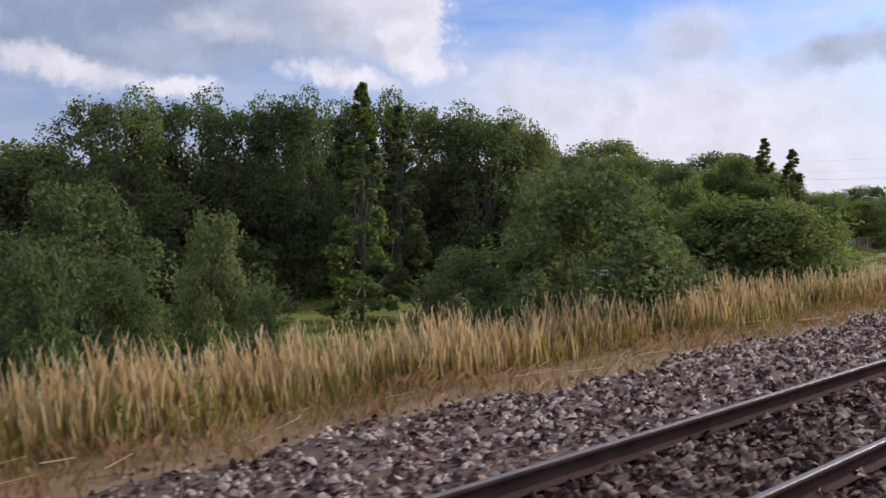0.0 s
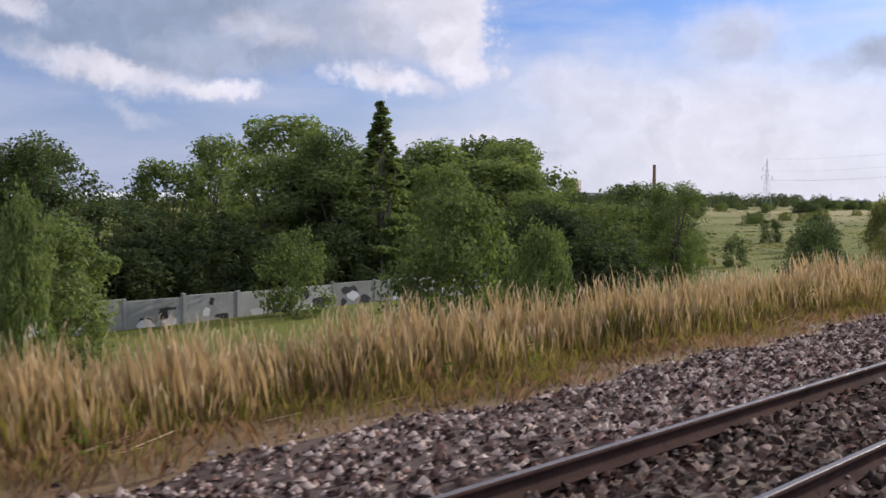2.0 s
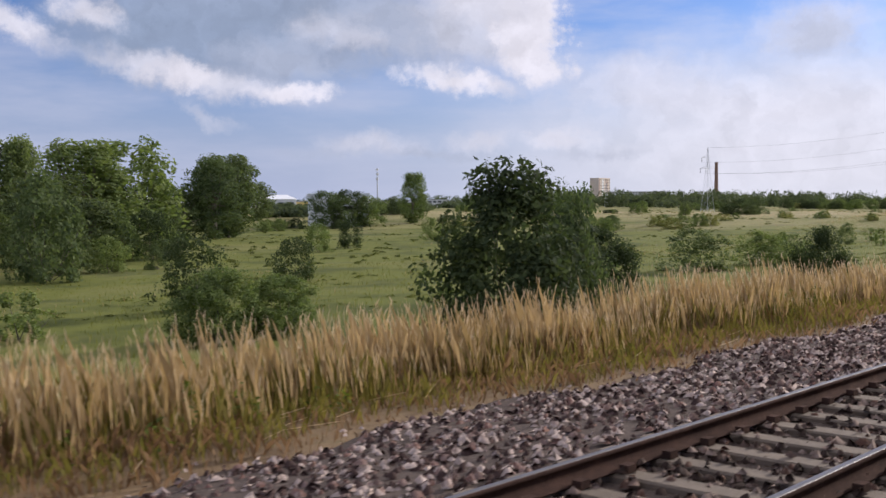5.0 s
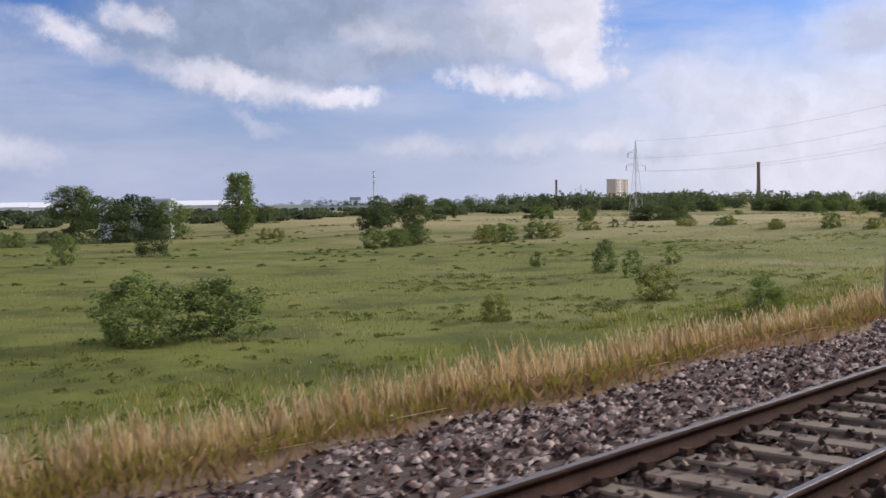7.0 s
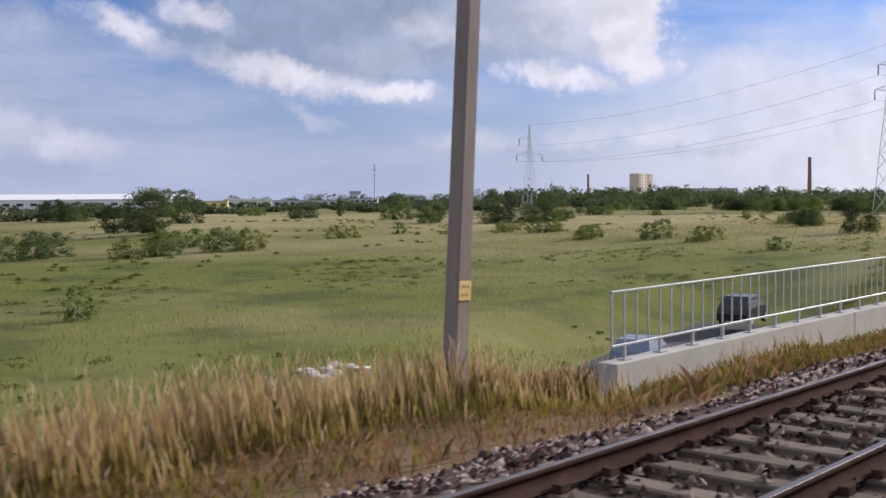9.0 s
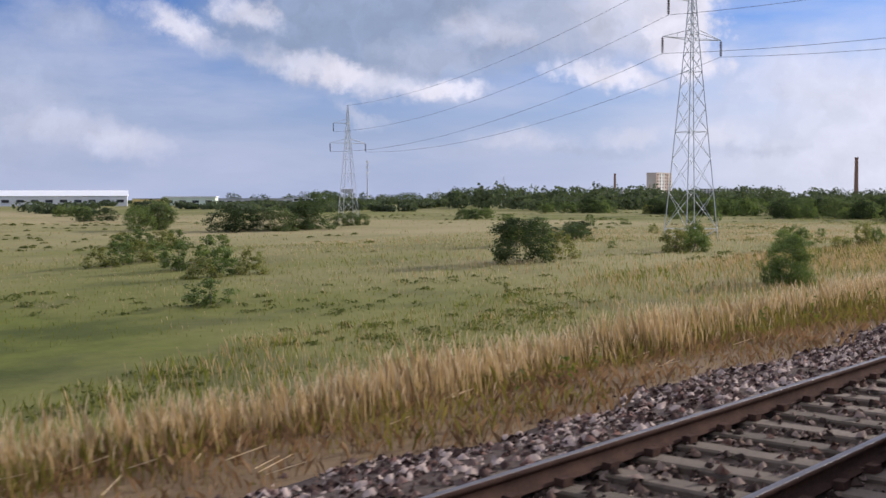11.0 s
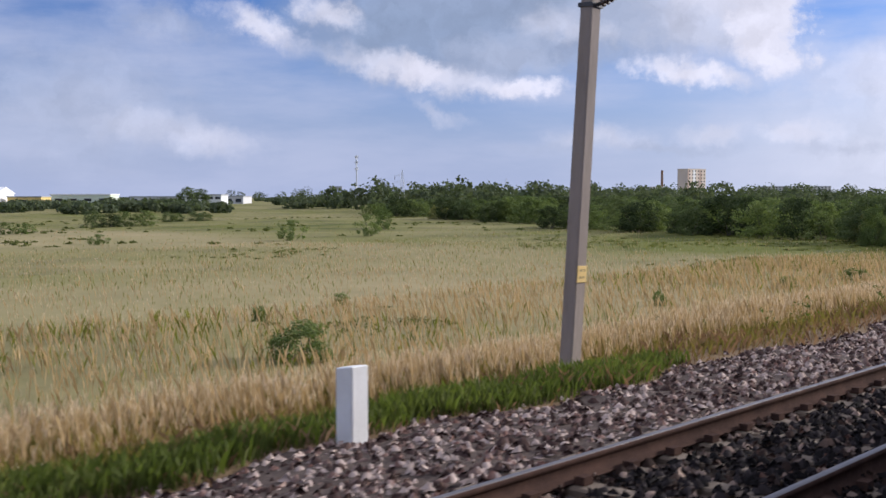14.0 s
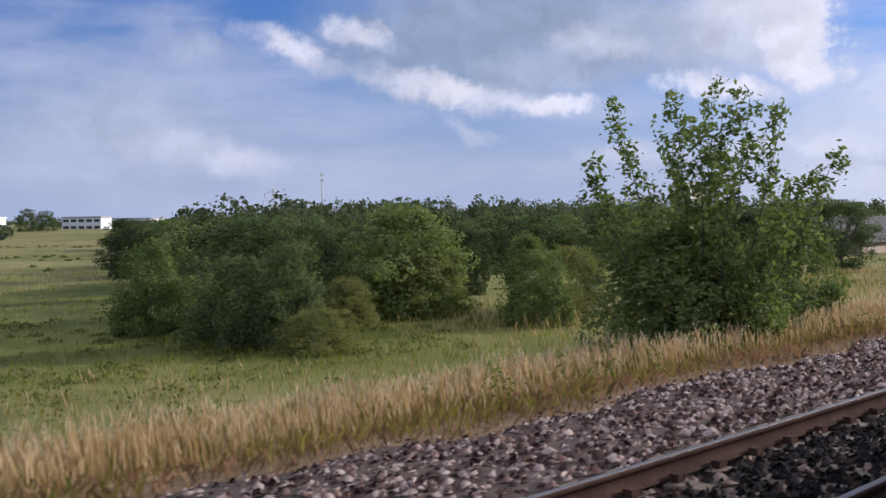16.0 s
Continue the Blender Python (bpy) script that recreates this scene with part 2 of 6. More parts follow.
M_FIELD = field_material()
M_VERGE = material("verge_soil", [(0.080, 0.058, 0.031), (0.152, 0.098, 0.051), (0.200, 0.133, 0.070), (0.104, 0.098, 0.039)], scale=0.6, rough=0.95, bump=1.0, bump_scale=14.0)
M_BALLAST = material("ballast_bed", [(0.036, 0.028, 0.024), (0.078, 0.059, 0.050), (0.133, 0.102, 0.087), (0.103, 0.061, 0.046)], scale=3.0, spec=0.08, rough=0.9, bump=1.0, bump_scale=18.0, fine=0.7)
M_STONE = material("ballast_stone", [(0.061, 0.039, 0.036), (0.139, 0.093, 0.082), (0.228, 0.161, 0.146), (0.152, 0.079, 0.065), (0.425, 0.340, 0.307)], scale=2.0, spec=0.08, rough=0.95, bump=0.3, bump_scale=60.0, island=1.1, fine=0.3)
# oil-stained stone, also darkened in colour to deepen the train's shadow
M_STONE_OILY_SHADE = material("oily_shaded_ballast_stone", [(0.034, 0.022, 0.019), (0.067, 0.045, 0.038), (0.118, 0.081, 0.067), (0.091, 0.046, 0.035), (0.228, 0.171, 0.147)], scale=2.0, spec=0.1, rough=0.9, bump=0.3, bump_scale=60.0, island=1.1, fine=0.3)
# near-black: the train's shadow is put into the stone colour
M_STONE_SHADOW = material("train_shadow_ballast", [(0.011, 0.010, 0.011), (0.021, 0.018, 0.020), (0.034, 0.029, 0.031)], scale=2.0, spec=0.05, rough=0.95, bump=0.3, bump_scale=60.0, island=1.0, fine=0.3)
M_RAILSIDE = material("rusty_rail_side", [(0.039, 0.025, 0.022), (0.071, 0.044, 0.037), (0.115, 0.067, 0.053)], scale=3.0, spec=0.02, rough=0.95, bump=0.3)
M_RAILTOP = material("worn_rail_head", [(0.10, 0.09, 0.095), (0.17, 0.155, 0.16)], scale=5.0, rough=0.45, metal=0.3, bump=0.05)
M_SLEEPER = material("sleeper_concrete", [(0.096, 0.077, 0.059), (0.155, 0.122, 0.096), (0.215, 0.171, 0.135)], scale=3.0, rough=0.9, bump=0.5, thing=0.4)
M_POLE = material("pole_concrete", [(0.187, 0.154, 0.133), (0.265, 0.221, 0.192), (0.335, 0.281, 0.248)], scale=1.6, rough=0.9, bump=0.4, stretch=(1, 1, 0.25), thing=0.2)
M_CONCRETE = material("pale_concrete", [(0.353, 0.340, 0.316), (0.462, 0.446, 0.416), (0.538, 0.510, 0.477)], scale=1.1, rough=0.9, bump=0.3, fine=0.5)
M_STEEL = material("galvanised_steel", [(0.36, 0.38, 0.40), (0.50, 0.52, 0.54)], scale=3.0, rough=0.5, metal=0.7, bump=0.1)
M_DARKSTEEL = material("dark_steel", [(0.05, 0.05, 0.055), (0.10, 0.10, 0.11)], scale=4.0, rough=0.6, metal=0.4, bump=0.1)


# ---- mesh helpers ----
def mesh_object(name, verts, faces, mat, parent=None, smooth=False):
    me = bpy.data.meshes.new(name)
    me.from_pydata([tuple(v) for v in verts], [], [tuple(q) for q in faces])
    me.materials.append(mat)
    if smooth:
        me.polygons.foreach_set("use_smooth", [True] * len(me.polygons))
    me.update()
    ob = new(name, me)
    if parent:
        ob.parent = parent
    return ob


def quick_mesh(name, verts, faces, mat):
    """Many faces of one corner count from arrays."""
    verts, faces = np.asarray(verts, np.float32), np.asarray(faces, np.int32)
    me = bpy.data.meshes.new(name)
    me.vertices.add(len(verts))
    me.vertices.foreach_set("co", verts.ravel())
    k = faces.shape[1]
    me.loops.add(faces.size)
    me.loops.foreach_set("vertex_index", faces.ravel())
    me.polygons.add(len(faces))
    me.polygons.foreach_set("loop_start", np.arange(0, faces.size, k, dtype=np.int32))
    me.materials.append(mat)
    me.update(calc_edges=True)
    return me


def part(name, bm, mat, parent=None, label=""):
    me = bpy.data.meshes.new(name)
    bm.to_mesh(me)
    bm.free()
    me.materials.append(mat)
    ob = new(name, me)
    if parent is not None:
        ob.parent = parent
    if label:
        ob["label"] = label
    return ob


def box(bm, x0, x1, y0, y1, z0, z1, bevel=0.0):
    made = bmesh.ops.create_cube(bm, size=1.0)["verts"]
    for v in made:
        v.co = Vector(((x0 + x1) / 2 + v.co.x * (x1 - x0), (y0 + y1) / 2 + v.co.y * (y1 - y0), (z0 + z1) / 2 + v.co.z * (z1 - z0)))
    if bevel:
        edges = {e for v in made for e in v.link_edges}
        bmesh.ops.bevel(bm, geom=list(edges), offset=bevel, segments=1, affect="EDGES")
    return bm


def beam(bm, a, b, r, r2=None, sides=4):
    """A bar from a to b."""
    a, b = Vector(a), Vector(b)
    axis = b - a
    made = bmesh.ops.create_cone(bm, cap_ends=True, segments=sides, radius1=r, radius2=r if r2 is None else r2, depth=axis.length)["verts"]
    m = Matrix.Translation((a + b) / 2) @ axis.to_track_quat("Z", "Y").to_matrix().to_4x4()
    bmesh.ops.transform(bm, matrix=m, verts=made)
    return bm


def put(ob, s, d, z, turn=0.0):
    x, y = at(s, d)
    ob.matrix_world = pose(x, y, z, 0, 0, heading(s) + turn)
    return ob


def place_m(s, d, z, turn=0.0):
    x, y = at(s, d)
    return pose(x, y, z, 0, 0, heading(s) + turn)


def sweep(name, profile, s_from, s_to, step, mat, parent=None, closed=True):
    """A section (d, z) drawn along the line."""
    ss = np.arange(s_from, s_to + step * 0.5, step)
    n = len(profile)
    verts = []
    for d, z in profile:
        x, y = at(ss, np.full(len(ss), d))
        verts.append(np.stack([x, y, np.full(len(ss), z)], 1))
    verts = np.stack(verts, 1).reshape(-1, 3)
    i = np.arange(len(ss) - 1)[:, None] * n
    k = np.arange(n if closed else n - 1)[None, :]
    k2 = (k + 1) % n
    faces = np.stack([i + k, i + k2, i + n + k2, i + n + k], -1).reshape(-1, 4)
    ob = new(name, quick_mesh(name, verts, faces, mat))
    if parent:
        ob.parent = parent
    return ob

# ---- lie of the land ----
RAIL_FAR, RAIL_NEAR = 4.52, 3.02


def smooth01(x):
    x = np.clip(x, 0, 1)
    return x * x * (3 - 2 * x)


def wave(x, y, size, seed=0.0):
    """Cheap rolling unevenness between -1 and 1."""
    return (np.sin(x / size + 1.7 * np.sin(y / size * 0.73 + seed)) + np.sin(y / size * 1.13 + 1.3 * np.sin(x / size * 0.61 + 2.1 + seed))
            + 0.5 * np.sin((x + y) / size * 2.3 + seed)) / 2.5


def bed_edge(s):
    """Where the ballast ends."""
    s = np.asarray(s, float)
    return np.interp(s, [0, 170, 235, 248, 262, 280, 294, 300, 321, 335, 374, 405, 421, 450, 470, 502, 517],
                     [8.35, 8.3, 8.05, 7.8, 6.85, 6.95, 6.5, 6.3, 6.3, 6.7, 7.2, 7.25, 7.5, 8.0, 7.8, 7.8, 8.3]) + 0.2 * np.sin(s * 0.9) + 0.12 * np.sin(s * 2.7)


ROAD_KNOTS = ((309, -14), (309.5, 2), (311, 12), (318, 20), (330, 25), (346, 28), (372, 31.5))


def road_gap(s, d):
    """Distance from the middle of the road under the bridge."""
    gap = np.full(np.shape(s), 1e9)
    for u_ in np.linspace(0, 6, 60):
        gap = np.minimum(gap, np.hypot(s - np.interp(u_, range(7), [k_[0] for k_ in ROAD_KNOTS]), d - np.interp(u_, range(7), [k_[1] for k_ in ROAD_KNOTS])))
    return gap


def land(s, d):
    """Height of the ground at s, d."""
    s, d = np.asarray(s, float), np.asarray(d, float)
    field = -4.0 + 1.9 * smooth01((s - 330) / 90) + 0.35 * wave(s, d, 17.0) * smooth01((d - 16) / 20) + 1.1 * smooth01((d - 150) / 250)
    top = -0.62 - 0.10 * smooth01((d - 8) / 3)
    wide = 9.5 - 1.5 * smooth01((s - 180) / 60)
    z = top + (field - top) * smooth01((d - wide) / 9.0)
    by_bridge = smooth01((s - 297.5) / 2) * (1 - smooth01((s - 322.5) / 2)) * smooth01((d - 6.9) / 0.5)
    z = z - 0.33 * by_bridge * (1 - smooth01((d - 11) / 3))
    z = np.where(d < -8, -0.7 - 2.8 * smooth01((-d - 8) / 9.0), z)
    hollow = np.where((np.abs(s - 312) < 90) & (d > 6), 1 - smooth01((road_gap(s, d) - 3.2) / 5.5), 0) * (1 - smooth01((s - 345) / 25)) * smooth01((d - 8.4) / 0.6)
    z = z + (np.minimum(z, -5.85) - z) * hollow
    return z + 0.05 * wave(s * 3, d * 3, 2.1) * smooth01((d - 7) / 4)


def strawness(s, d):
    """How dry the meadow is: green before the bridge, straw after it."""
    return np.clip(0.03 + 0.50 * smooth01((s - 335) / 85) + 0.18 * smooth01((s - 425) / 40) - 0.48 * smooth01((s - 508) / 14) * smooth01((d - 10) / 3) + 0.20 * wave(s, d, 13.0) + 0.14 * smooth01((d - 75) / 50) * smooth01((s - 270) / 90)
                   + 0.45 * (1 - smooth01((d - 10) / 7)), 0.02, 0.95)


# ground: one sheet to the horizon, finer beside the line
gx = np.unique(np.concatenate([np.linspace(-4500, -400, 12), np.linspace(-400, -60, 20), np.arange(-60, 580, 2.0), np.linspace(580, 1100, 40), np.linspace(1100, 4600, 16)]))
gy = np.unique(np.concatenate([np.linspace(-4500, -300, 10), np.linspace(-300, -40, 12), np.arange(-40, 260, 2.0), np.linspace(260, 800, 50), np.linspace(800, 4600, 18)]))
XX, YY = np.meshgrid(gx, gy)
SS, DD = along(XX.ravel(), YY.ravel())
ZZ = land(SS, DD)
ZZ = np.where((DD > -6.5) & (DD < 8.0), ZZ - 0.35, ZZ)
ZZ = np.where((SS > 299) & (SS < 323) & (DD > -7) & (DD < 8.6), np.minimum(ZZ, -1.0), ZZ)
DRY = strawness(SS, DD)
nx, ny = len(gx), len(gy)
ii = (np.arange(ny - 1)[:, None] * nx + np.arange(nx - 1)[None, :]).ravel()
ground = new("ground", quick_mesh("ground", np.stack([XX.ravel(), YY.ravel(), ZZ], 1), np.stack([ii, ii + 1, ii + nx + 1, ii + nx], 1), M_FIELD))
ground.data.attributes.new("dryness", "FLOAT", "POINT").data.foreach_set("value", DRY.astype(np.float32))
ground.data.polygons.foreach_set("use_smooth", [True] * len(ground.data.polygons))
tagged(ground, "green and straw-coloured meadow land falling away from the railway", "ground", kind="structure")

# verge: earth strip between ballast and slope
vs, vd = np.arange(-40, 600, 1.0), np.array([5.6, 6.4, 7.2, 7.8, 8.4, 9.0, 9.8, 10.8])
VS, VD = np.meshgrid(vs, vd, indexing="ij")
vx, vy = at(VS.ravel(), VD.ravel())
vz = land(VS.ravel(), VD.ravel()) + 0.04
vz[VD.ravel() > 10] -= 0.12
vz[(VS.ravel() > 300) & (VS.ravel() < 323) & (VD.ravel() > 8.3)] -= 1.6
jj = (np.arange(len(vs) - 1)[:, None] * len(vd) + np.arange(len(vd) - 1)[None, :]).ravel()
verge = new("verge", quick_mesh("verge", np.stack([vx, vy, vz], 1), np.stack([jj, jj + len(vd), jj + len(vd) + 1, jj + 1], 1), M_VERGE))
tagged(verge, "dry brown earth and matted grass beside the ballast", "verge", kind="structure")

# ballast bed
bs = np.arange(-40, 600, 0.5)
bw = np.array([-6.0, -5.0, -4.0, 0.6, 2.0, 2.6, 3.4, 4.2, 4.8, 5.3])
cols = [np.full(len(bs), w) for w in bw] + [5.3 + (bed_edge(bs) - 5.3) * u for u in (0.35, 0.7, 0.95, 1.0)]
BD = np.stack(cols, 1)
BS = np.repeat(bs[:, None], BD.shape[1], 1)
hz = np.array([-0.75, -0.35, -0.24, -0.24, -0.24, -0.22, -0.23, -0.23, -0.23, -0.25, -0.36, -0.50, -0.57, -0.75])
BZ = np.repeat(hz[None, :], len(bs), 0) + 0.025 * wave(BS * 4, BD * 4, 1.0)
bx, by = at(BS.ravel(), BD.ravel())
nb = BD.shape[1]
jj = (np.arange(len(bs) - 1)[:, None] * nb + np.arange(nb - 1)[None, :]).ravel()
ballast = new("ballast", quick_mesh("ballast", np.stack([bx, by, BZ.ravel()], 1), np.stack([jj, jj + nb, jj + nb + 1, jj + 1], 1), M_BALLAST))
tagged(ballast, "bed of broken grey and brown ballast stone", "ballast", kind="structure")


def bed_height(s, d):
    e = bed_edge(s)
    u = np.clip((d - 5.3) / (e - 5.3), 0, 1)
    return np.where(d < 5.3, -0.23, np.interp(u, [0, 0.35, 0.7, 0.95, 1.0], [-0.25, -0.36, -0.50, -0.57, -0.70]))


# rails
def rail(d0, label):
    ob = new("rail")
    prof = [(-0.07, -0.165), (0.07, -0.165), (0.07, -0.152), (0.012, -0.130), (0.010, -0.050), (0.034, -0.036), (0.036, -0.006), (0.030, -0.002),
            (-0.030, -0.002), (-0.036, -0.006), (-0.034, -0.036), (-0.010, -0.050), (-0.012, -0.130), (-0.07, -0.152)]
    sweep("rail_web", [(d0 + a, b) for a, b in prof], -40, 600, 1.0, M_RAILSIDE, ob)
    sweep("rail_head", [(d0 - 0.030, -0.003), (d0 + 0.030, -0.003), (d0 + 0.027, 0.0), (d0 - 0.027, 0.0)], -40, 600, 1.0, M_RAILTOP, ob)
    return tagged(ob, label, "rail", "rails of the track", "structure")


for d0 in (RAIL_FAR, RAIL_NEAR):
    rail(d0, "steel rail with rusty web and worn shiny head")
for d0 in (-0.95, -2.45):
    rail(d0, "steel rail of the own track beside the ballast")

# ---- materials of the things ----
M_LEAF = material("leaves_green", [(0.100, 0.132, 0.052), (0.150, 0.188, 0.072), (0.21, 0.245, 0.098)], spec=0.05, scale=0.35, rough=0.75, bump=0, island=0.4, thing=0.3, through_light=(1.25, 1.4, 0.7))
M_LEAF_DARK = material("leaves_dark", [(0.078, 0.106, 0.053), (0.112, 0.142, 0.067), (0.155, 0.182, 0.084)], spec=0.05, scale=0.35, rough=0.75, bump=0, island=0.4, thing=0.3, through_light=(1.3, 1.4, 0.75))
M_LEAF_DEEP = material("leaves_deep_green", [(0.040, 0.056, 0.028), (0.060, 0.080, 0.037), (0.085, 0.106, 0.048)], spec=0.05, scale=0.35, rough=0.75, bump=0, island=0.4, thing=0.2, through_light=(1.1, 1.2, 0.7))
M_LEAF_OLIVE = material("leaves_olive", [(0.125, 0.138, 0.055), (0.175, 0.182, 0.072), (0.225, 0.225, 0.092)], spec=0.05, scale=0.5, rough=0.75, bump=0, island=0.5, thing=0.15, through_light=(1.8, 1.8, 0.9))
# distance haze is mixed into this leaf colour as a bluish tone
M_LEAF_HAZE = material("leaves_far_haze", [(0.062, 0.080, 0.050), (0.085, 0.105, 0.062), (0.115, 0.132, 0.076)], spec=0.08, scale=0.06, rough=0.8, bump=0, island=0.4, fine=0.4, through_light=(1.3, 1.4, 0.8))
M_BARK = material("bark", [(0.06, 0.05, 0.042), (0.13, 0.11, 0.09), (0.2, 0.18, 0.16)], scale=4.0, rough=0.95, bump=0.8, stretch=(1, 1, 0.3))
M_STRAW = material("straw_grass", [(0.340, 0.246, 0.116), (0.454, 0.328, 0.175), (0.555, 0.419, 0.251)], spec=0.06, scale=0.5, rough=0.9, bump=0, island=0.22, through_light=(1.05, 1.0, 0.8))
M_HEADS = material("grass_seed_heads", [(0.554, 0.421, 0.268), (0.670, 0.534, 0.358), (0.785, 0.646, 0.466)], spec=0.06, scale=0.4, rough=0.9, bump=0, island=0.22, through_light=(1.0, 0.95, 0.85))
M_GREENGRASS = material("green_grass", [(0.119, 0.127, 0.027), (0.161, 0.164, 0.037), (0.218, 0.214, 0.055)], spec=0.08, scale=0.4, rough=0.7, bump=0, island=0.3, through_light=(1.3, 1.4, 0.6))
M_MEADOWWEED = material("meadow_weed_leaves", [(0.083, 0.096, 0.034), (0.115, 0.126, 0.046), (0.153, 0.162, 0.061)], spec=0.05, scale=0.3, rough=0.85, bump=0, island=0.3, through_light=(1.2, 1.3, 0.6))
M_WEED = material("bright_weeds", [(0.073, 0.093, 0.029), (0.103, 0.125, 0.039), (0.150, 0.168, 0.056)], spec=0.08, scale=0.6, rough=0.7, bump=0, island=0.3, through_light=(1.3, 1.5, 0.5))
M_OLIVEGRASS = material("olive_grass", [(0.136, 0.135, 0.035), (0.195, 0.172, 0.050), (0.268, 0.210, 0.074)], spec=0.06, scale=0.45, rough=0.9, bump=0, island=0.22, through_light=(1.15, 1.1, 0.7))
M_BROWNGRASS = material("matted_brown_grass", [(0.176, 0.111, 0.060), (0.244, 0.156, 0.089), (0.311, 0.217, 0.136)], spec=0.06, scale=0.5, rough=0.9, bump=0, island=0.3, through_light=(1.1, 1.0, 0.8))
M_PLATE = material("yellow_enamel", [(0.72, 0.50, 0.16), (0.80, 0.60, 0.26)], scale=8.0, rough=0.5, bump=0.05)
M_BAR = material("faded_print", [(0.42, 0.31, 0.13), (0.50, 0.38, 0.17)], scale=8.0, rough=0.7, bump=0)
M_WHITE = material("white_paint", [(0.70, 0.70, 0.70), (0.82, 0.82, 0.83)], scale=2.0, rough=0.7, bump=0.2)
M_RENDERWALL = material("pale_render", [(0.52, 0.52, 0.52), (0.66, 0.65, 0.64)], scale=0.5, rough=0.9, bump=0.2)
M_BEIGE = material("beige_panel", [(0.60, 0.50, 0.42), (0.70, 0.60, 0.52)], scale=0.2, rough=0.9, bump=0.1)
M_BROWNPANEL = material("brown_panel", [(0.42, 0.30, 0.25), (0.50, 0.38, 0.32)], scale=0.2, rough=0.9, bump=0.1)
M_GREYROOF = material("grey_roof_sheet", [(0.30, 0.31, 0.33), (0.42, 0.43, 0.45)], scale=0.2, rough=0.6, bump=0.1)
M_WHITEROOF = material("white_roof_sheet", [(0.74, 0.75, 0.77), (0.85, 0.86, 0.88)], scale=0.2, rough=0.5, bump=0.1)
M_YELLOWWALL = material("yellow_wall", [(0.62, 0.46, 0.16), (0.70, 0.55, 0.24)], scale=0.3, rough=0.9, bump=0.1)
M_GREENWALL = material("pale_green_wall", [(0.60, 0.68, 0.58), (0.70, 0.76, 0.66)], scale=0.3, rough=0.9, bump=0.1)
M_DARKROOF = material("dark_roof", [(0.045, 0.04, 0.045), (0.09, 0.08, 0.085)], scale=1.0, rough=0.85, bump=0.3)
M_GLASS = material("dark_window_glass", [(0.03, 0.035, 0.04), (0.06, 0.065, 0.075)], scale=1.0, rough=0.12, bump=0)
M_BRICK = material("sooty_brick", [(0.20, 0.12, 0.09), (0.30, 0.19, 0.14)], scale=0.6, rough=0.9, bump=0.3)
M_ASPHALT = material("asphalt", [(0.04, 0.04, 0.042), (0.065, 0.065, 0.068)], scale=1.0, rough=0.9, bump=0.4)
M_WALLGREY = material("wall_panel_grey", [(0.24, 0.25, 0.24), (0.36, 0.37, 0.36), (0.46, 0.46, 0.46)], scale=0.8, rough=0.9, bump=0.3, thing=0.5)
M_WALLRUST = material("wall_panel_rust_red", [(0.13, 0.07, 0.06), (0.22, 0.13, 0.11)], scale=0.8, rough=0.9, bump=0.3)
M_SPRAYBLUE = material("spray_paint_blue", [(0.03, 0.12, 0.42), (0.06, 0.22, 0.60)], scale=2.0, rough=0.7, bump=0)
M_SPRAYCYAN = material("spray_paint_pale_blue", [(0.25, 0.45, 0.62), (0.45, 0.60, 0.72)], scale=2.0, rough=0.7, bump=0)
M_SPRAYBLACK = material("spray_paint_black", [(0.015, 0.015, 0.018), (0.04, 0.04, 0.045)], scale=2.0, rough=0.7, bump=0)
M_SPRAYWHITE = material("spray_paint_white", [(0.60, 0.60, 0.64), (0.75, 0.75, 0.80)], scale=2.0, rough=0.7, bump=0)
M_CARDARK = material("dark_car_paint", [(0.02, 0.022, 0.026), (0.035, 0.037, 0.042)], scale=1.0, rough=0.25, bump=0)
M_CARBLUE = material("blue_grey_car_paint", [(0.10, 0.13, 0.19), (0.15, 0.19, 0.26)], scale=1.0, rough=0.25, bump=0)
M_TYRE = material("tyre_rubber", [(0.015, 0.015, 0.015), (0.03, 0.03, 0.03)], scale=4.0, rough=0.9, bump=0.2)
M_TRAIN = material("train_grey_paint", [(0.05, 0.055, 0.075), (0.08, 0.085, 0.11)], scale=0.6, rough=0.45, bump=0.05)
M_TRAINROOF = material("train_roof", [(0.16, 0.16, 0.17), (0.24, 0.24, 0.25)], scale=0.6, rough=0.7, bump=0.1)
M_CABLE = material("cable_metal", [(0.10, 0.10, 0.11), (0.16, 0.16, 0.17)], scale=2.0, rough=0.6, metal=0.5, bump=0)
M_INSULATOR = material("brown_glass_insulator", [(0.06, 0.045, 0.04), (0.11, 0.08, 0.07)], scale=4.0, rough=0.3, bump=0)
M_GALV = material("light_pylon_steel", [(0.50, 0.52, 0.53), (0.62, 0.64, 0.65)], scale=2.0, rough=0.6, metal=0.2, bump=0.05)
M_ROCK = material("pale_rubble", [(0.45, 0.43, 0.41), (0.66, 0.64, 0.62)], scale=2.0, rough=0.9, bump=0.4, island=0.4)

